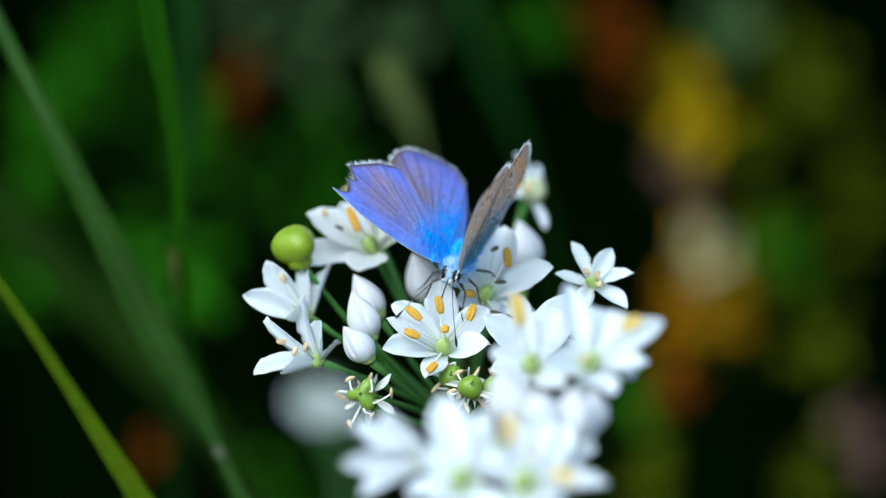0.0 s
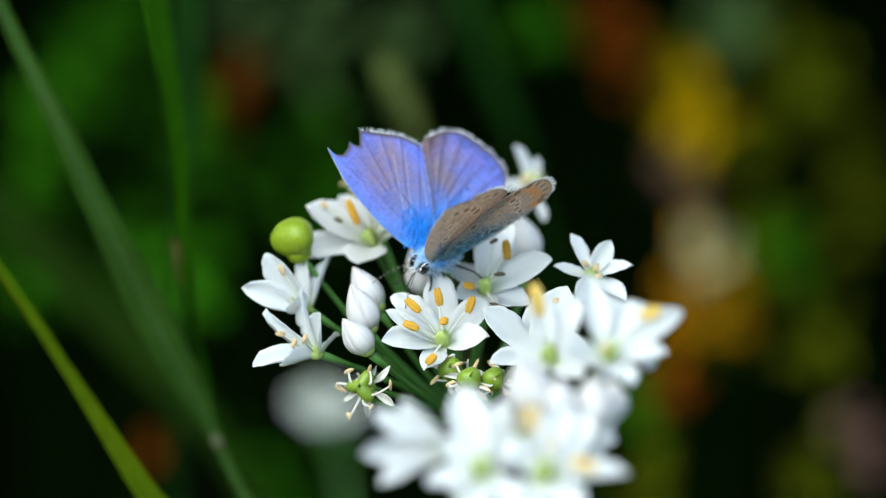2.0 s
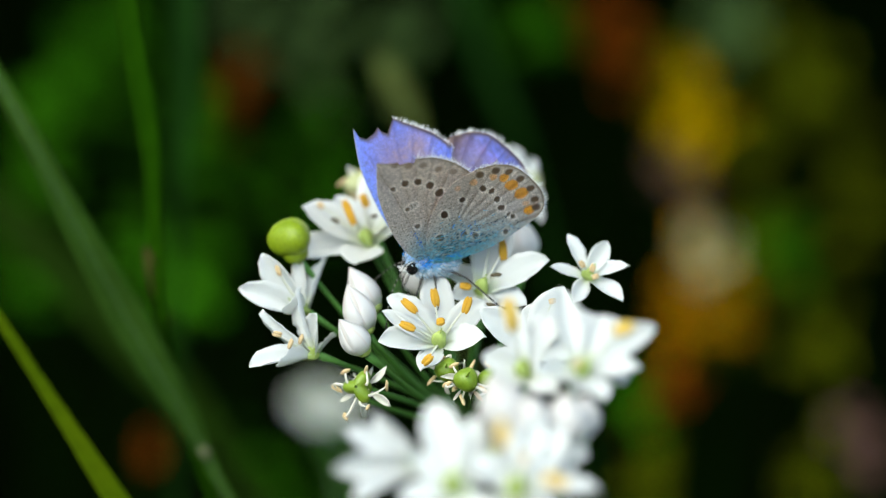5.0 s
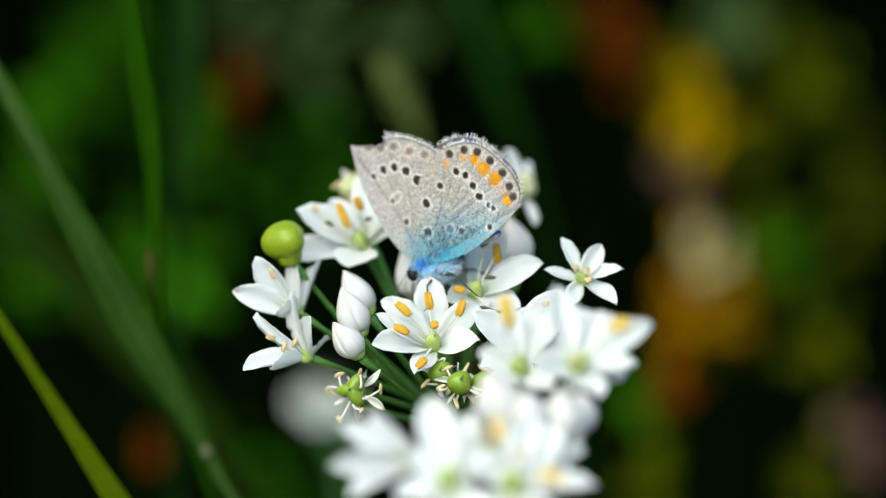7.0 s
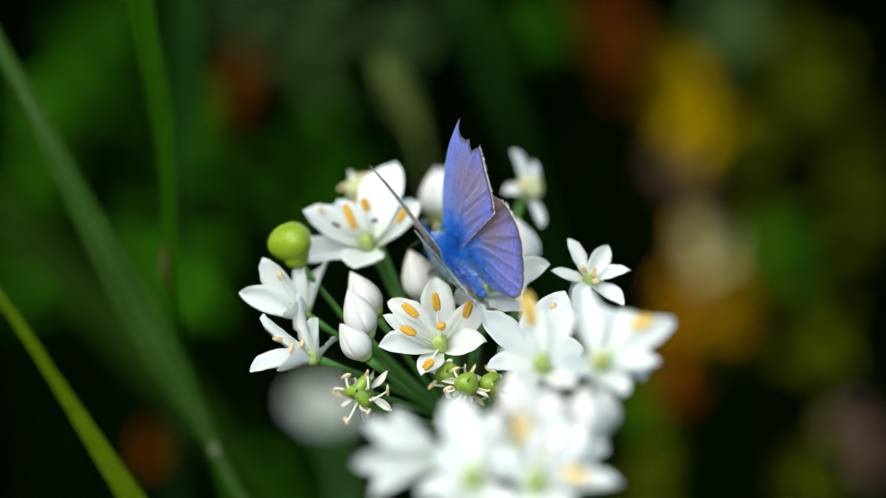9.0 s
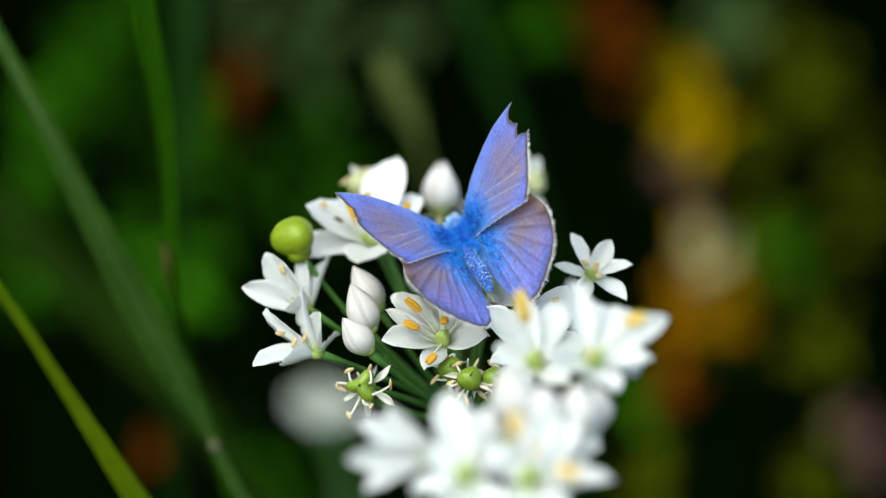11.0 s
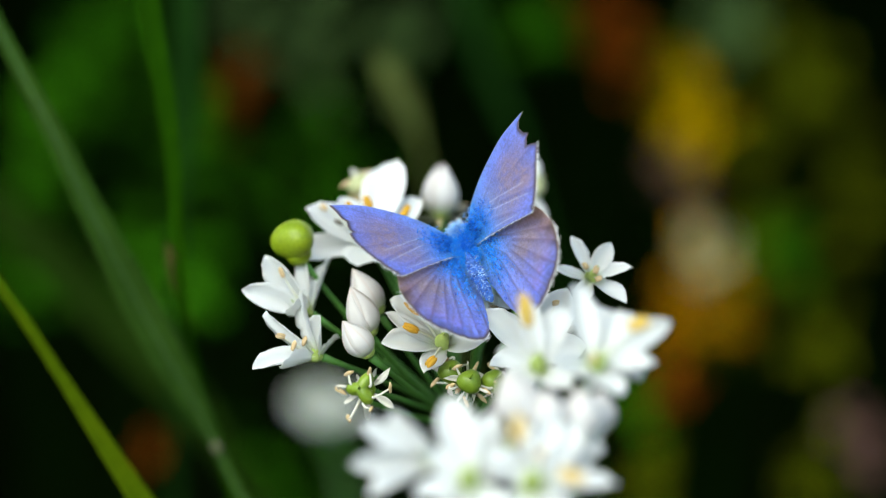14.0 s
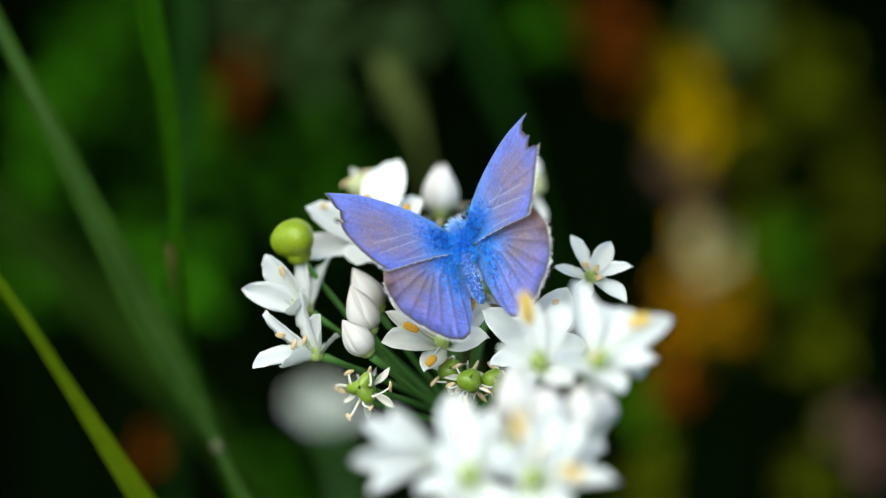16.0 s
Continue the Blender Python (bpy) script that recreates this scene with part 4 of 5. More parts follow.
def base_fur(ob, right, fore, seed):
    """Long hair over the root of a wing, on its upper face, and short dust-like hair beneath."""
    rnd, sx = random.Random(seed), 1 if right else -1
    spots, below = [], []
    for k in range(640):
        a, b = (rnd.gauss(0.6, 0.9), abs(rnd.gauss(0.0, 2.0))) if fore else (-abs(rnd.gauss(0.0, 3.6)), 0.7 + abs(rnd.gauss(0.0, 1.5)))
        if a < -11 or b > 6 or (fore and a < -0.6 - 0.5 * b * 0.2):
            continue
        spots.append(((sx * b, a, 0.12 if fore else -0.28), (sx * 1.0, -0.1 if fore else -0.5, 0.9)))
        if not fore or b < 1.6:
            below.append(((sx * b, a, -0.02 if fore else -0.46), (sx * 0.8, -0.6, -0.7)))
    fur("root_hair", spots, 1.1 if fore else 0.7, [BLUE, BLUE, BLUE, (0.06, 0.36, 0.9), (0.12, 0.40, 0.9), (0.04, 0.10, 0.45)], seed + 1, ob, "bright blue hair")
    fur("root_dust", below, 0.5, [(0.12, 0.45, 0.60), (0.35, 0.58, 0.68), (0.05, 0.12, 0.16), (0.45, 0.42, 0.38)], seed + 2, ob, "turquoise dusting of scales")


fore_left = wing("forewing", True, False, NICKED, butterfly, "blue forewing, grey-brown and spotted beneath")
fore_right = wing("forewing", True, True, TORN, butterfly, "blue forewing with a torn, notched tip")
hind_left = wing("hindwing", False, False, None, butterfly, "blue hindwing with orange crescents beneath")
hind_right = wing("hindwing", False, True, None, butterfly, "blue hindwing with orange crescents beneath")
base_fur(fore_left, False, True, 51)
base_fur(fore_right, True, True, 54)
base_fur(hind_left, False, False, 57)
base_fur(hind_right, True, False, 60)


# ---- grass blades beside the flower heads; same leaning space ----
def blade_mesh(name, pts, widths, material, keel=0.18, turn=(0.2, 0.1, 1.0)):
    """A long leaf folded along its middle, of two faces, through pts (mm) with the given widths."""
    line = spline(pts, 10)
    n = len(line)
    v, f = [], []
    cols = 5
    for side in (1, -1):
        for i, p in enumerate(line):
            d = Vector(line[min(i + 1, n - 1)] - line[max(i - 1, 0)]).normalized()
            x = d.cross(Vector(turn)).normalized()
            z = x.cross(d)
            w = float(np.interp(i / (n - 1), np.linspace(0, 1, len(widths)), widths))
            for j in range(cols):
                s = 2 * j / (cols - 1) - 1
                q = Vector(p) + x * (s * w / 2) + z * (keel * w * abs(s) + side * 0.10 + 0.12 * math.sin(i * 0.9) * s)
                v.append(q * MM)
    o = n * cols
    for i in range(n - 1):
        for j in range(cols - 1):
            a = i * cols + j
            f.append((a, a + 1, a + cols + 1, a + cols))
            f.append((o + a, o + a + cols, o + a + cols + 1, o + a + 1))
        for j in (0, cols - 1):
            a = i * cols + j
            q = (a, a + cols, o + a + cols, o + a)
            f.append(q if j == 0 else q[::-1])
    return mesh_of(name, v, f, material)


DOWN = Vector((0, -math.cos(radians(TILT)), -math.sin(radians(TILT))))


def grass(label, pts, widths, material, joint=None, ribbed=False):
    """A blade whose foot runs on down to the soil; joint: a swollen, paler node on it."""
    last, way = Vector(pts[-1]), (Vector(pts[-1]) - Vector(pts[-2])).normalized()
    foot, d = [], way
    while 350 + last.y * math.cos(radians(TILT)) + last.z * math.sin(radians(TILT)) > -8 and len(foot) < 30:
        d = (d + DOWN * 0.35).normalized()
        last = last + d * 25
        foot.append(tuple(last))
    ob = tagged(new("grass_blade"), label, "grass", "grass blades")
    ob.matrix_basis = LEAN
    part("blade", blade_mesh("blade", list(pts) + foot, list(widths) + [widths[-1]] * len(foot), material), ob)
    line = [Vector(p) * MM for p in spline(list(pts) + foot, 6)]
    part("midrib", mesh_of("midrib", *tube(line, [0.16 * MM] * len(line), 6), RIB if ribbed else material), ob, None, "paler raised midrib" if ribbed else "")
    if joint:
        part("node", mesh_of("node", *moved(blob(0.75 * MM, 0.7 * MM, 1.2 * MM, 8, 12), Matrix.Translation(Vector(joint) * MM) @ pose(0, 0, 0, 60, 0, 28)), STRAW), ob, None, "pale straw-coloured node")
    return ob


RIB = shader("pale_rib", (0.05, 0.11, 0.03), 0.5, 200, 0.3, 0.2, 2000)
STRAW = shader("straw_node", (0.075, 0.085, 0.04), 0.7, 300, 0.3, 0.2, 2000)
JOINT = (-28.3, -23.2, -33)
broad = grass("broad blue-green grass blade, blurred, with a pale node", [(-58.2, 37.8, -26), (-53.4, 27.5, -26), (-49.9, 20.6, -26), (-47.2, 15.4, -26), (-43.9, 8.2, -27), (-40.6, 1.3, -28), (-37.3, -5.7, -30), (-34, -12, -31), (-30.6, -18.3, -32), (-28.3, -23.2, -33), (-26.6, -26.8, -33), (-25, -29.8, -33), (-23.3, -33.5, -33)], (1.5, 1.9, 2.3, 2.6, 3.2, 3.9, 4.7, 4.5, 3.3, 1.7, 1.4, 1.4, 1.4), BLADE, JOINT, True)
upright = grass("upright bright green grass blade with a dry brown sheath", [(-37, 37.8, -26), (-35.8, 31.6, -26), (-34.6, 24.7, -26), (-33.5, 17.9, -27), (-32.9, 11, -28), (-32.6, 4.1, -29), (-32.2, -1.5, -29.5), (-31.8, -7.1, -31), (-31, -12.8, -35), (-28.4, -24.4, -38), (-26.1, -31.8, -40)], (3, 3, 2.8, 2.5, 1.9, 1.6, 1.5, 1.5, 1.2, 1, 1), BLADE_BRIGHT)
part("sheath", blade_mesh("sheath", [(-33.7, 2.0, -28.5), (-33.0, -1.5, -29.5), (-32.2, -4.9, -32), (-31.5, -8.1, -34)], (0.7, 1.5, 1.5, 0.9), DRY_SHEATH), upright, None, "dry brown leaf sheath")
lime = grass("lime-green grass blade in sunlight", [(-57.6, 4.9, -18), (-52.9, -2.2, -18), (-48.9, -7.9, -18), (-45.5, -13.2, -18), (-42.2, -18.3, -18), (-38.8, -23.6, -18), (-35.6, -28.5, -18), (-32.8, -32.7, -18)], (1.1, 1.2, 1.3, 1.4, 1.8, 2.3, 2.8, 2.8), BLADE_LIME)
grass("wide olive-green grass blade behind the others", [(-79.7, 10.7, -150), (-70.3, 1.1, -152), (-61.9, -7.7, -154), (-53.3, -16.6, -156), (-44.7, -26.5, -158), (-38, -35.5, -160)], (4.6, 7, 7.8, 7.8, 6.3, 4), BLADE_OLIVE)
grass("green grass blade far behind, darkened for shade", [(-39.8, 43.9, -110), (-39.8, 33.4, -110), (-40.2, 23, -112), (-40.9, 13.4, -114), (-41.5, 5.4, -116)], (4.2, 4.4, 3.9, 2.8, 1.4), BLADE_SHADED)
grass("grey-green grass blade far behind, darkened for shade", [(1.7, 54.1, -200), (5.5, 42.2, -200), (9.3, 32.6, -202), (13.2, 24.6, -204), (16, 16.5, -206)], (4.3, 4, 3.6, 3, 1.7), BLADE_SHADED)
grass("pale lime grass leaf far behind", [(-10.3, 31.4, -130), (-8.7, 27.8, -130), (-6.7, 24.2, -132), (-5, 20.6, -134), (-3.6, 16, -136)], (1, 3.4, 4, 2.8, 0.9), BLADE_PALE)

# ---- the ground and the undergrowth behind, both coloured dark for shade ----
def ground():
    n, v, f = 90, [], []
    for i in range(n + 1):
        for j in range(n + 1):
            x, y = (2 * i / n - 1), (2 * j / n - 1)
            x, y = 40 * x * abs(x) ** 2.2, 40 * y * abs(y) ** 2.2
            near_by = 1.0 if abs(x) < 3 and abs(y) < 3 else 0.0
            z = near_by * (0.012 * noise.noise(Vector((x * 5, y * 5, 0))) + 0.006 * noise.noise(Vector((x * 22, y * 22, 2))))
            v.append((x, y, z - 0.012))
    for i in range(n):
        for j in range(n):
            a = i * (n + 1) + j
            f.append((a, a + n + 1, a + n + 2, a + 1))
    return tagged(new("ground", mesh_of("ground", v, f, SHADED_SOIL)), "soil under the plants, coloured darker for shade", "ground", kind="structure")


ground()
YELLOW = shader("yellow_leaf", (0.702, 0.442, 0.006), 0.6, 60, 0.35, 0.3, 900, 0.25, second=(0.27, 0.17, 0.005), spec=0.0, random_hue=0.35)
ORANGE_LEAF = shader("amber_leaf", (0.775, 0.35, 0.008), 0.65, 60, 0.4, 0.3, 900, 0.25, second=(0.22, 0.10, 0.005), spec=0.0, random_hue=0.4)
BROWN_LEAF = shader("rust_leaf", (0.26, 0.058, 0.007), 0.75, 60, 0.4, 0.4, 900, 0.15, spec=0.0, random_hue=0.4)
PALE_LEAF = shader("grey_green_leaf", (0.168, 0.285, 0.091), 0.7, 60, 0.3, 0.3, 900, 0.15, spec=0.0, random_hue=0.3)
OLIVE_LEAF = shader("olive_leaf", (0.119, 0.138, 0.006), 0.6, 60, 0.4, 0.3, 900, 0.2, spec=0.0, random_hue=0.45)
GREEN_LEAF = shader("deep_green_leaf", (0.0468, 0.1938, 0.008), 0.55, 60, 0.4, 0.3, 900, 0.15, spec=0.0, random_hue=0.5)
PINK = shader("faded_pink_petal", (0.208, 0.1105, 0.0975), 0.7, 200, 0.3, 0.3, 900, 0.2, spec=0.0, random_hue=0.3)
WHITE = shader("cream_petal", (0.696, 0.612, 0.297), 0.7, 200, 0.2, 0.3, 900, 0.2, spec=0.0, random_hue=0.3)
# darker than real foliage, so the green itself carries the shade
SHADED_GREEN = shader("undergrowth_shaded", (0.0050, 0.0150, 0.0018), 0.6, 60, 0.5, 0.3, 900, 0.1, spec=0.0)
LEAF_MESHES = {}


def leaf_data(material):
    """A pointed leaf, unit length along y, folded on its rib, with thickness."""
    if material.name not in LEAF_MESHES:
        rows, cols, v, f = 8, 5, [], []
        for side in (1, -1):
            for i in range(rows):
                t = i / (rows - 1)
                w = 0.52 * math.sin(math.pi * t ** 0.8) ** 0.9 + 0.02
                for j in range(cols):
                    s = 2 * j / (cols - 1) - 1
                    v.append((s * w / 2, t, 0.25 * abs(s) * w - 0.25 * t * t + side * 0.006))
        o = rows * cols
        for i in range(rows - 1):
            for j in range(cols - 1):
                a = i * cols + j
                f.append((a, a + 1, a + cols + 1, a + cols))
                f.append((o + a, o + a + cols, o + a + cols + 1, o + a + 1))
            for j in (0, cols - 1):
                a = i * cols + j
                q = (a, a + cols, o + a + cols, o + a)
                f.append(q if j == 0 else q[::-1])
        LEAF_MESHES[material.name] = mesh_of("leaf", v, f, material)
    return LEAF_MESHES[material.name]


def leafy(name, label, category, at, wide, tall, material, count, seed, piece="leaf"):
    """A plant: a bent stalk from the soil with leaves or petals loosely round its upper end."""
    rnd = random.Random(seed)
    at = Vector(at)
    foot = Vector((at.x + rnd.uniform(-0.02, 0.02), at.y + rnd.uniform(0.0, 0.04), -0.02))
    ob = tagged(new(name), label, category, "undergrowth plants")
    ob.matrix_basis = Matrix.Translation(foot)
    top = at - foot
    path = bend((0, 0, 0), top, (rnd.uniform(-0.01, 0.01), 0.01, 0), 9)
    part("stalk", mesh_of("stalk", *tube(path, [0.0016 - 0.0001 * i for i in range(9)], 7), SHADED_GREEN), ob)
    size = 0.8 * min(wide, tall)
    for k in range(count):
        a, e = rnd.uniform(0, 2 * math.pi), rnd.uniform(-0.6, 0.9)
        d = Vector((math.cos(a) * math.cos(e), math.sin(a) * math.cos(e), math.sin(e)))
        s = size * rnd.uniform(0.6, 1.25)
        start = top + Vector((rnd.gauss(0, 0.42) * wide, rnd.gauss(0, 1.2) * wide, rnd.gauss(0, 0.42) * tall)) - d * s * 0.5
        part(piece, leaf_data(material), ob, facing(start, d, (rnd.uniform(-0.4, 0.4), rnd.uniform(-0.8, 0.0), 1), s))
    return ob


for x, y, z, wide, tall, seed in ((0.060, 0.308, 0.226, 0.0103, 0.0096, 300),
                                  (0.056, 0.305, 0.220, 0.0069, 0.0055, 301),):
    leafy("undergrowth_plant", "plant with bright yellow autumn leaves", "plant", (x, y, z), wide, tall, YELLOW, 22, seed, "leaf")
for x, y, z, wide, tall, seed in ((0.060, 0.251, 0.205, 0.0096, 0.0071, 302),
                                  (0.054, 0.258, 0.196, 0.0078, 0.0052, 303),):
    leafy("undergrowth_plant", "plant with amber withering leaves", "plant", (x, y, z), wide, tall, ORANGE_LEAF, 22, seed, "leaf")
for x, y, z, wide, tall, seed in ((0.066, 0.256, 0.192, 0.0065, 0.0065, 304),
                                  (0.099, 0.373, 0.200, 0.0122, 0.0168, 312),
                                  (0.109, 0.343, 0.186, 0.0104, 0.0163, 313),
                                  (0.091, 0.397, 0.202, 0.0094, 0.0126, 314),
                                  (0.081, 0.347, 0.194, 0.0074, 0.0119, 315),
                                  (0.059, 0.331, 0.226, 0.0085, 0.0057, 316),
                                  (0.077, 0.189, 0.194, 0.0070, 0.0047, 317),
                                  (0.041, 0.172, 0.205, 0.0067, 0.0045, 318),
                                  (0.086, 0.254, 0.189, 0.0091, 0.0117, 319),
                                  (0.071, 0.264, 0.208, 0.0060, 0.0065, 341),):
    leafy("undergrowth_plant", "plant with olive-green leaves", "plant", (x, y, z), wide, tall, OLIVE_LEAF, 22, seed, "leaf")
for x, y, z, wide, tall, seed in ((0.045, 0.381, 0.215, 0.0107, 0.0092, 305),
                                  (-0.049, 0.311, 0.232, 0.0058, 0.0082, 306),
                                  (0.051, 0.252, 0.185, 0.0078, 0.0065, 307),
                                  (-0.059, 0.180, 0.208, 0.0027, 0.0045, 308),):
    leafy("undergrowth_plant", "plant with rust-brown dry leaves", "plant", (x, y, z), wide, tall, BROWN_LEAF, 22, seed, "leaf")
for x, y, z, wide, tall, seed in ((0.077, 0.382, 0.216, 0.0099, 0.0084, 309),
                                  (-0.034, 0.381, 0.214, 0.0168, 0.0092, 326),
                                  (-0.010, 0.399, 0.206, 0.0110, 0.0079, 338),
                                  (-0.052, 0.383, 0.219, 0.0130, 0.0060, 340),):
    leafy("undergrowth_plant", "plant with pale grey-green leaves", "plant", (x, y, z), wide, tall, PALE_LEAF, 22, seed, "leaf")
for x, y, z, wide, tall, seed in ((0.059, 0.300, 0.212, 0.0080, 0.0070, 320),
                                  (0.087, 0.194, 0.203, 0.0049, 0.0070, 321),):
    leafy("wild_flower", "faded pink wild flower in shade", "flower", (x, y, z), wide, tall, PINK, 20, seed, "petal")
for x, y, z, wide, tall, seed in ((0.059, 0.247, 0.218, 0.0060, 0.0060, 322),):
    leafy("wild_flower", "cream-white wild flower in shade", "flower", (x, y, z), wide, tall, WHITE, 20, seed, "petal")
for x, y, z, wide, tall, seed in ((-0.094, 0.278, 0.233, 0.0091, 0.0143, 323),
                                  (-0.087, 0.362, 0.222, 0.0134, 0.0104, 324),
                                  (-0.044, 0.298, 0.207, 0.0165, 0.0055, 325),
                                  (-0.025, 0.301, 0.206, 0.0110, 0.0055, 327),
                                  (-0.033, 0.182, 0.202, 0.0103, 0.0046, 328),
                                  (-0.097, 0.270, 0.220, 0.0078, 0.0078, 329),
                                  (-0.094, 0.262, 0.204, 0.0091, 0.0078, 330),
                                  (-0.073, 0.283, 0.201, 0.0094, 0.0081, 331),
                                  (-0.032, 0.340, 0.208, 0.0080, 0.0060, 332),
                                  (-0.062, 0.305, 0.221, 0.0096, 0.0096, 333),
                                  (-0.094, 0.334, 0.212, 0.0101, 0.0115, 334),
                                  (0.026, 0.401, 0.210, 0.0142, 0.0094, 335),
                                  (0.083, 0.290, 0.193, 0.0082, 0.0082, 336),
                                  (-0.059, 0.262, 0.205, 0.0091, 0.0091, 337),
                                  (0.044, 0.248, 0.177, 0.0078, 0.0065, 339),):
    leafy("undergrowth_plant", "plant with deep green leaves", "plant", (x, y, z), wide, tall, GREEN_LEAF, 22, seed, "leaf")


def undergrowth():
    """Grass and weeds coloured dark for shade, too many to count: one mesh of folded blades rooted in the soil."""
    rnd, v, f = random.Random(77), [], []
    for k in range(5200):
        x, y = rnd.uniform(-0.55, 0.55), rnd.uniform(0.16, 1.5)
        if y < 0.30 and abs(x) < 0.10:
            continue
        h = rnd.uniform(0.06, 0.20) + 0.10 * max(0.0, y - 0.45)
        a, lean, w = rnd.uniform(0, 6.3), rnd.uniform(0.02, 0.09), rnd.uniform(0.0012, 0.0035)
        dx, dy = math.cos(a), math.sin(a)
        o = len(v)
        for i in range(5):
            t = i / 4
            p = Vector((x + dx * lean * t * t, y + dy * lean * t * t, h * t - 0.015))
            for s, q in ((-1, 0), (0, 1), (1, 0)):
                ww = w * (1 - t * 0.95)
                v.append((p.x - dy * s * ww, p.y + dx * s * ww, p.z + q * 0.0006))
        for i in range(4):
            for j in range(2):
                b = o + i * 3 + j
                f.append((b, b + 1, b + 4, b + 3))
    return tagged(new("undergrowth", mesh_of("undergrowth", v, f, SHADED_GREEN)), "dense green grass and weeds behind the flowers, coloured darker for shade", "grass", kind="stuff")


undergrowth()


def shrub(at):
    """Unseen bush added to shade the undergrowth: limbs and a crown of loose leaves."""
    rnd = random.Random(41)
    ob = tagged(new("shrub"), "dense green bush out of view, added to shade the undergrowth", "bush", "bushes round the plot")
    ob.matrix_basis = at
    v, f = [], []
    for k in range(9):
        a = rnd.uniform(0, 6.3)
        top = Vector((rnd.uniform(-1.6, 1.6), rnd.uniform(-0.9, 0.5), rnd.uniform(0.7, 1.3)))
        foot = Vector((0.12 * math.cos(a), 0.5 + 0.12 * math.sin(a), 0))
        pv, pf = tube(bend(foot, top, (0, 0.1, 0.12), 9), [0.024 - 0.0022 * i for i in range(9)], 8)
        pf = [tuple(i + len(v) for i in q) for q in pf]
        v, f = v + pv, f + pf
    part("limbs", mesh_of("limbs", v, f, SHADED_SOIL), ob)
    v, f = [], []
    clumps = [(rnd.uniform(-1.5, 1.5), rnd.uniform(-0.55, 0.6), rnd.uniform(0.80, 1.25), rnd.uniform(0.35, 0.60)) for _ in range(22)]
    # overhanging clumps above the view, added to block light on the background
    clumps += [(0.32 * k - 0.8, -1.0 + 0.05 * (k % 2), 0.80, 0.27) for k in range(6)]
    clumps += [(-0.75, -0.75, 0.98, 0.42), (-0.25, -0.82, 0.95, 0.38), (0.3, -0.80, 0.97, 0.40), (0.8, -0.72, 1.0, 0.44)]
    for x, y, z, r in clumps:
        for k in range(900):
            p = Vector((rnd.gauss(0, 1), rnd.gauss(0, 1), rnd.gauss(0, 0.8))).normalized() * r * rnd.uniform(0.6, 1.0) ** 0.5
            p = Vector((x, y, z)) + Vector((p.x, p.y, p.z * 0.9)) * (1 + 0.25 * noise.noise(p * 4))
            if p.z < 0.54:
                continue
            d = Vector((rnd.gauss(0, 1), rnd.gauss(0, 1), rnd.gauss(0, 0.5))).normalized()
            w = d.cross(Vector((rnd.gauss(0, 0.4), rnd.gauss(0, 0.4), 1))).normalized()
            s = rnd.uniform(0.03, 0.06)
            o = len(v)
            v += [p, p + d * s * 0.5 + w * s * 0.28, p + d * s - Vector((0, 0, 0.2 * s)), p + d * s * 0.5 - w * s * 0.28]
            f.append((o, o + 1, o + 2, o + 3))
    tagged(part("crown", mesh_of("crown", v, f, GREEN_LEAF), ob), kind="stuff")
    return ob


bush = shrub(pose(0, 1.35, -0.02))
# unseen copies at the sides and behind the camera, cutting low sky light
for at in (pose(0.2, -2.3, -0.02, 0, 0, 180), pose(-2.3, -0.1, -0.02, 0, 0, 90), pose(2.9, 0.1, -0.02, 0, 0, -90)):
    copy_thing(bush, at)


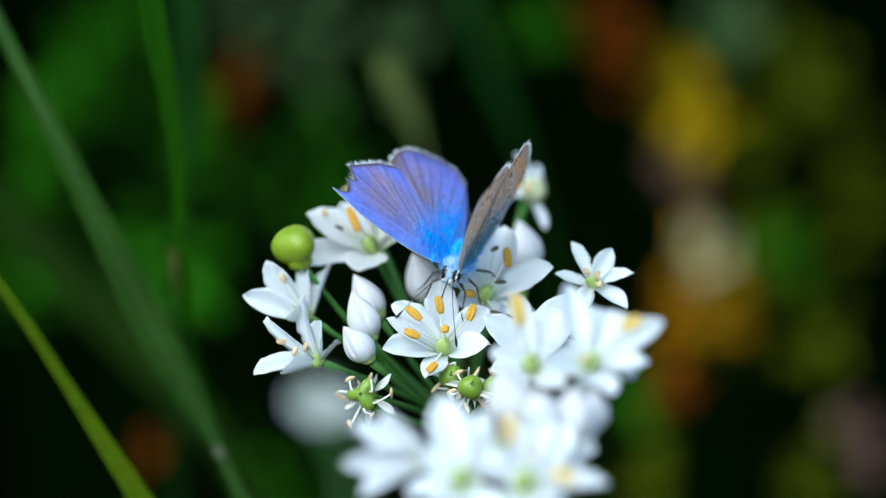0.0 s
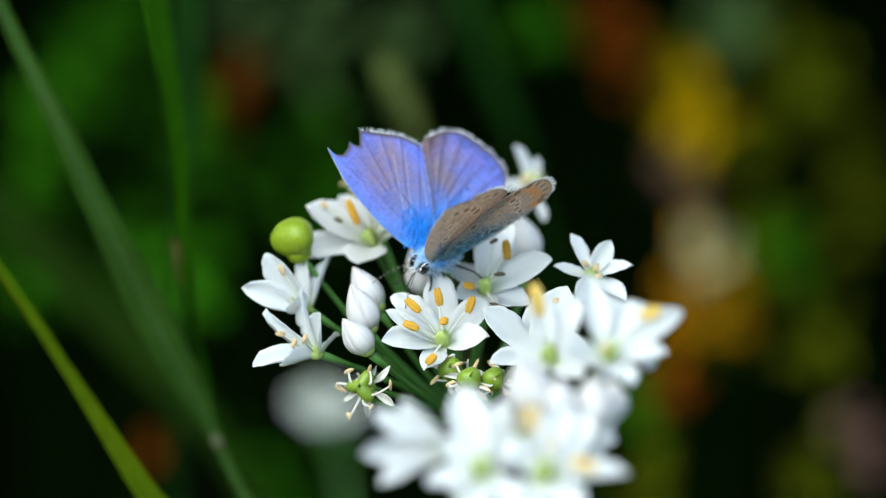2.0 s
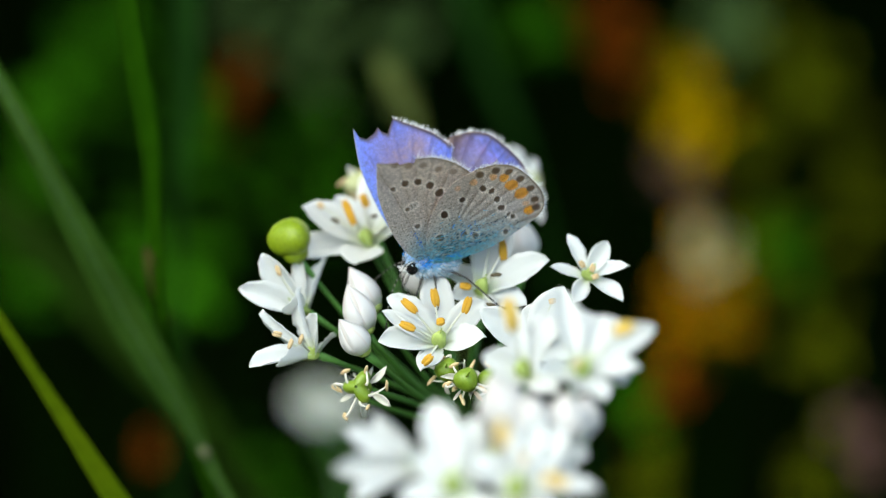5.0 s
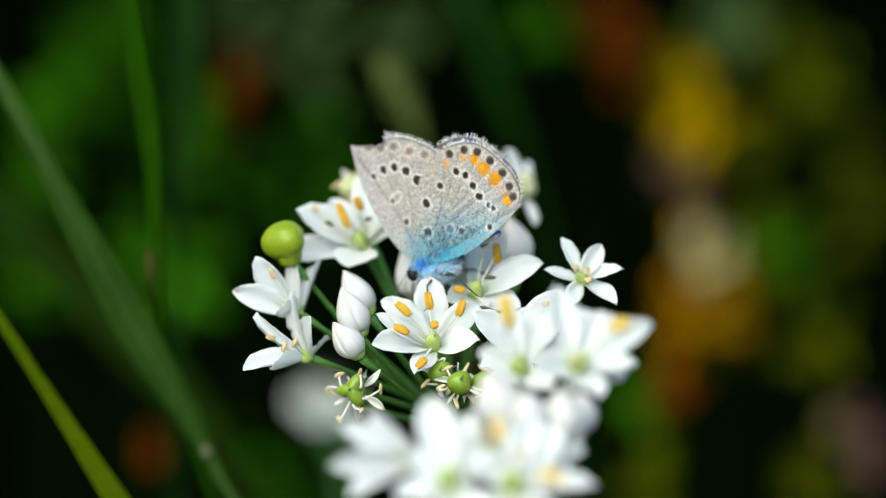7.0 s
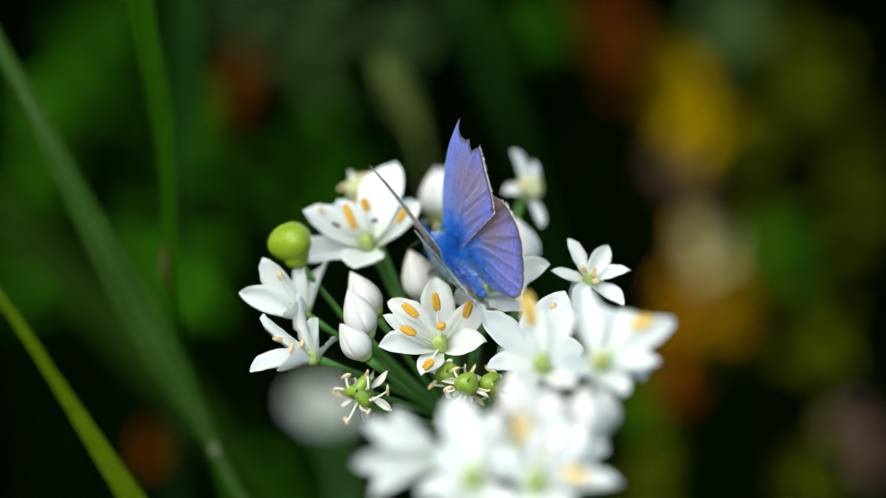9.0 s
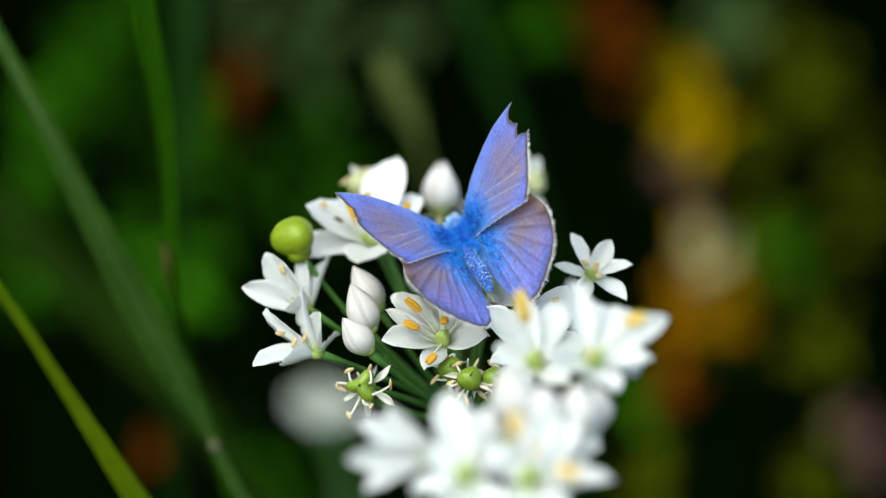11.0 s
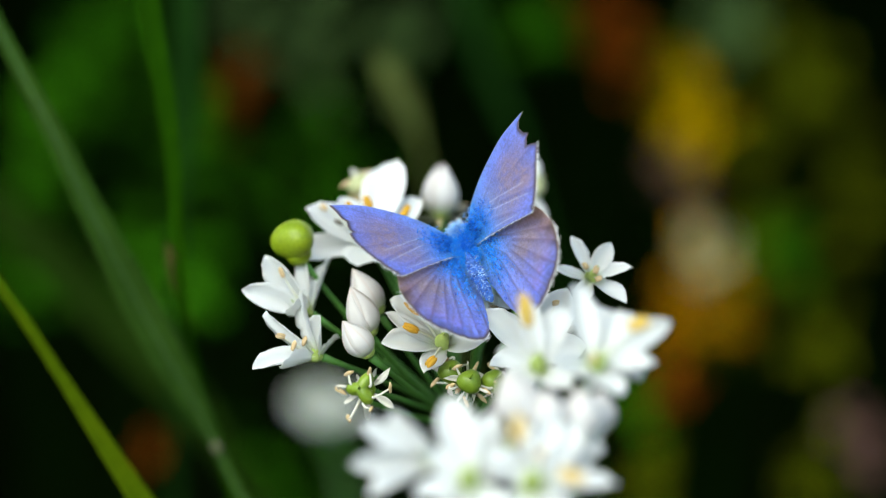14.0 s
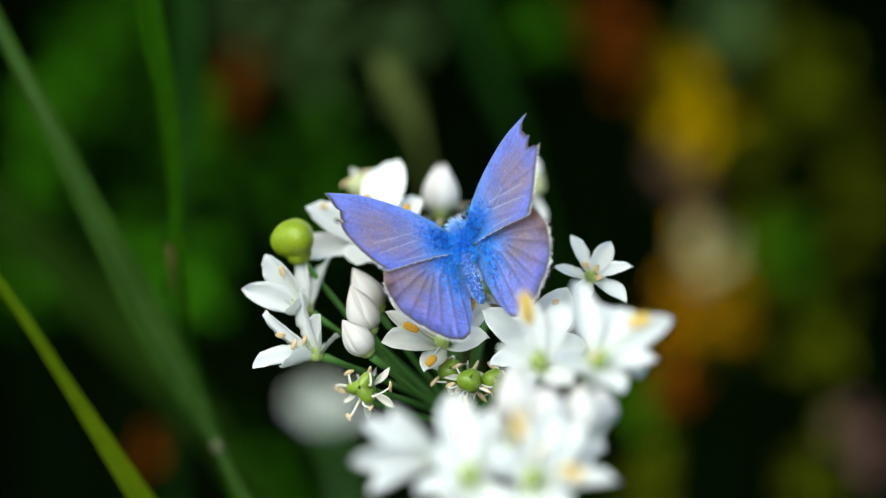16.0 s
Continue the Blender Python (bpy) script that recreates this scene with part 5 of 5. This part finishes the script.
# ---- what moves ----
# seconds; butterfly: place (mm from the flower head) and turn (degrees); lift of left and right wings, sweep of the forewings, lift of the right hindwing and sweep of both against them, lift of the left hindwing, sweeps of the left fore- and hindwing
FLIGHT = (
    (0, 2.09, -0.56, -1.87, -2.29, -8.56, 157.44, 79.57, 34.26, 11.95, -1.5, 12.15, 2.6, 18.46, 11.97),
    (0.5, 1.4, 0.21, -2.29, -2.23, -12.03, 153.99, 82.94, 36.91, 12.69, -1.5, 14.03, 2.4, 12.99, 9.52),
    (1, 0.84, 0.02, -1.6, -2.27, -17.01, 142.38, 81.01, 36.69, 14.34, -1.5, 11.79, 1.8, 11.26, 7.97),
    (1.5, 0.32, 0.42, -1.74, -6.03, -13.71, 129.62, 70.03, 37.72, 11.43, -1.5, 6.91, -1.2, 8.88, 9.5),
    (2, 0.19, 0.67, -1.56, -6.46, -13.29, 129.18, 68.76, 36.96, 10.29, -1.5, 5.99, -1.2, 8.28, 9.5),
    (2.5, 0.04, 0.91, -1.36, -7.59, -14.5, 126.24, 68.34, 35.15, 7.96, -1.5, 4.27, -1.2, 6.48, 9.5),
    (3, -0.11, 0.76, -1.45, -6.29, -14.95, 126.08, 68.67, 36.25, 9.05, -1.5, 5.17, -1.2, 7.58, 9.5),
    (3.5, 0.45, 1.44, -1.73, -4.27, -15.47, 125.7, 70.6, 37.46, 10.27, -1.5, 6.02, -1.2, 8.79, 9.5),
    (4, -0.05, 0.79, -1.72, -5.17, -16.16, 125.96, 71.47, 38.32, 9.4, -1.5, 6.65, -1.2, 7.93, 9.5),
    (6.3, 0.46, -0.65, -1.77, -31.67, 17.07, 64.24, 92.03, 94.21, 5.31, -2.61, 10.84, -1.41, 3.89, 3.28),
    (6.5, 0.83, -0.35, -1.17, -33.07, 17.07, 64.24, 92.03, 94.21, 5.31, -2.61, 10.84, -1.41, 3.89, 3.28),
    (7, 0.3, -0.32, -2.57, -31.9, 19.1, 64.89, 92.03, 94.2, 5.42, -0.96, 9.37, -1.41, 3.7, 2.75),
    (7.3, 0.61, -0.34, -2.12, -28.25, 17.5, 65.76, 92.03, 93.88, 5.8, 0.37, 8.01, -1.41, 3.41, 2.58),
    (7.5, 1.46, -0.15, -1.63, -16.58, 15.19, 65.59, 92.03, 92.38, 11.6, 0.65, 13.91, -1.41, 8.35, 7.89),
    (7.6, 1.01, -0.39, -1.6, -12.58, 12.53, 64.39, 92.03, 91.55, 9.16, 1.79, 12.16, -1.41, 5.65, 5.94),
    (7.8, 1.45, -0.26, -1.28, -10.78, 8.2, 63.33, 92.03, 93.65, 7.93, 1.29, 12.86, -1.41, 5.45, 6.36),
    (8, 0.54, -0.19, -2.79, -11.38, 0.79, 63.52, 92.03, 94.22, 9.27, 1.8, 10.48, -2.51, 7.36, 8.24),
    (8.2, 1.48, -0.33, -1.27, -8.4, 4.49, 57.29, 92.03, 94.2, 6.25, 1.8, 11.24, -1.01, 4.08, 5.27),
    (8.5, 2.47, -0.24, -1.57, -0.11, -1.79, 50.75, 92.32, 94.21, 5.02, 1.8, 11.77, -0.57, 3.99, 6.27),
    (8.8, 1.2, 1.09, -3.31, -5.6, -3.6, 39, 89.4, 89.4, -7.8, -0.7, -2.2, -0.7, -7.8, -2.2),
    (8.9, 1.4, 1.88, -3.74, 1.7, -6.3, 35.4, 90.1, 89.5, -6.5, 0.3, -0.5, 0.3, -6.5, -0.5),
    (9, 1.14, 2.99, -3.67, 12.7, -20.6, 25.8, 79, 69, -1.1, -2.4, 2.8, -2.4, -1.1, 2.8),
    (9.1, 2.42, 4.91, -2.87, 17.82, -34.01, 15.87, 90.01, 47.91, 1.56, -4.04, 3.25, -1, -8.42, 12.94),
    (9.2, 3.03, 5.17, -3.21, 20.14, -43.29, 9.57, 92.23, 28.96, 4.35, -6.99, 4.9, -1, -2.39, 10.83),
    (11.5, 3.16, 0.3, -0.12, 24.3, -37.6, 8.2, 68.4, 34.9, 2.6, -6.6, -1.8, -1.6, 2.6, -1.8),
    (12, 2.79, 0.19, -0.27, 25.3, -38.1, 7.4, 68.5, 34.5, 3.1, -6.4, -1.3, -1.4, 3.1, -1.3),
    (12.5, 3.01, 0.1, -0.26, 26, -38.4, 7.2, 68.7, 33.8, 4.5, -7.2, 1.3, -2.2, 4.5, 1.3),
    (13, 2.84, -0.27, -0.22, 25.2, -37.8, 7.7, 67.2, 34.9, 2.9, -6.3, -1.9, -1.3, 2.9, -1.9),
    (13.5, 3.36, -0.45, 0.01, 24.7, -36.7, 8, 66.1, 34.4, 3.1, -6.5, -2, -1.5, 3.1, -2),
    (14, 3.35, -0.81, -0.4, 25.5, -35.9, 6.2, 64.4, 33.2, 3.4, -6.9, -1.8, -1.9, 3.4, -1.8),
    (14.5, 3.53, -0.87, -0.18, 25.1, -35.4, 6.3, 63.3, 33.4, 3.4, -6.8, -1.7, -1.8, 3.4, -1.7),
    (15, 3.3, -1.06, -0.19, 25.2, -34.8, 6.5, 62.2, 34.7, 3.6, -6.7, -1.5, -1.7, 3.6, -1.5),
    (15.5, 2.95, -1.21, 0.2, 24.9, -31.5, 5.3, 61.8, 33, 4.8, -6.4, -0.9, -1.4, 4.8, -0.9),
    (16, 2.98, -1.19, -0.01, 28.3, -31.6, 0.6, 60.5, 34.5, 6.1, -5.2, 1.7, -0.2, 6.1, 1.7),
)
# seconds; sway in mm, to the right and upward, of the rear head, the front head and the grass joint
SWAY = (
    (0, -0.09, -0.87, -0.45, 0.27, 0.39, -2.02),
    (0.5, 0.09, -0.58, -0.72, 0.09, -0.19, -2.02),
    (1, -0.09, -0.38, 0, 0.45, 0, -1.83),
    (1.5, -0.09, -0.29, 0.9, 0.9, 0.2, -1.35),
    (2, -0.19, -0, 1.43, 1.25, 0.1, -0.67),
    (2.5, -0.29, 0.1, 1.17, 1.07, 0.39, -0.29),
    (3, -0.39, -0.09, 0.36, 0.27, -0.19, -0.48),
    (3.5, 0, -0, 0, -0, 0, -0),
    (4, -0.38, -0.29, -0.36, -0.45, -0.77, -1.74),
    (6.5, -0.77, 0.37, -1.95, 0.17, -1.73, -1.83),
    (7, -1.25, -0.4, -1.59, 0.13, -1.25, -1.93),
    (7.5, -0.29, 0.13, -0.92, -0.28, -1.15, -2.12),
    (8, -0.72, -0.79, 0.2, 0.04, -0.57, -2.51),
    (8.5, 0.39, 0.03, 0.2, 0.13, 0, -2.12),
    (9, -0.48, -0.55, 0.65, 0.31, -0.19, -1.74),
    (11.5, -0.14, 0.13, -0.11, 0.71, -0.28, -1.06),
    (12, -0.58, -0.06, -0.06, 0.8, -0.48, -0.87),
    (12.5, -0.38, 0.13, 0.11, 0.49, -0.28, -1.16),
    (13, -0.43, -0.21, 0.16, 0.31, -0.19, -1.25),
    (13.5, 0, 0.03, 0.25, 0.22, 0, -1.35),
    (14, -0.2, -0.26, 0.29, 0.22, 0, -1.35),
    (14.5, 0, -0.06, 0.29, 0.35, 0.1, -1.35),
    (15, -0.19, -0.16, 0.29, 0.44, 0.1, -1.35),
    (15.5, -0.05, 0.03, 0.38, 0.49, 0.1, -1.25),
    (16, -0.19, -0.16, 0.38, 0.53, 0.1, -1.25),
)
# seconds; sway of the upper grass to the right
TOPS = ((0, 0.3), (0.5, -1.1), (1, -0.1), (1.5, 0.3), (2, 0.6), (2.5, 0.9), (3, -0.2), (3.5, 0), (4, -1.4), (6.5, -3.2), (7, -2.7), (7.5, -2.2), (8, -1.8), (8.5, -1.2), (9, -0.9), (11.5, -0.7), (12.5, -0.5), (14, -0.2), (16, -0.1))


def hinge(right, lift, sweep):
    sx = 1 if right else -1
    return pose(sx * 0.9 * MM, 0.8 * MM, 1.2 * MM) @ pose(0, 0, 0, 0, -sx * lift, 0) @ pose(0, 0, 0, 0, 0, sx * sweep)


def motions():
    walk(butterfly, [(t, pose(x * MM, y * MM, 0.35 + z * MM, rx, ry, rz)) for t, x, y, z, rx, ry, rz, *_ in FLIGHT])
    for ob, right, hind in ((fore_left, False, False), (fore_right, True, False), (hind_left, False, True), (hind_right, True, True)):
        walk(ob, [(r[0], hinge(right, (r[8] if right else r[7]) + (0 if not hind else r[10] if right else r[12]), (r[11] if right else r[14]) if hind else (r[9] if right else r[13]))) for r in FLIGHT])
    walk(head_a, [(r[0], LEAN @ pose(r[1] * MM, r[2] * MM, 0)) for r in SWAY])
    walk(head_b, [(r[0], LEAN @ pose(r[3] * MM, r[4] * MM, 0)) for r in SWAY])
    # the broad blade turns about its joint, the other two only shift
    pivot = Matrix.Translation(Vector(JOINT) * MM)
    walk(broad, [(r[0], LEAN @ pose(r[5] * MM, r[6] * MM, 0) @ pivot @ pose(0, 0, 0, 0, 0, -math.degrees((np.interp(r[0], [t for t, _ in TOPS], [d for _, d in TOPS]) - r[5]) / 44)) @ pivot.inverted()) for r in SWAY])
    for ob in (upright, lime):
        walk(ob, [(r[0], LEAN @ pose(float(np.interp(r[0], [t for t, _ in TOPS], [d for _, d in TOPS])) * MM, r[6] * MM, 0)) for r in SWAY])


motions()
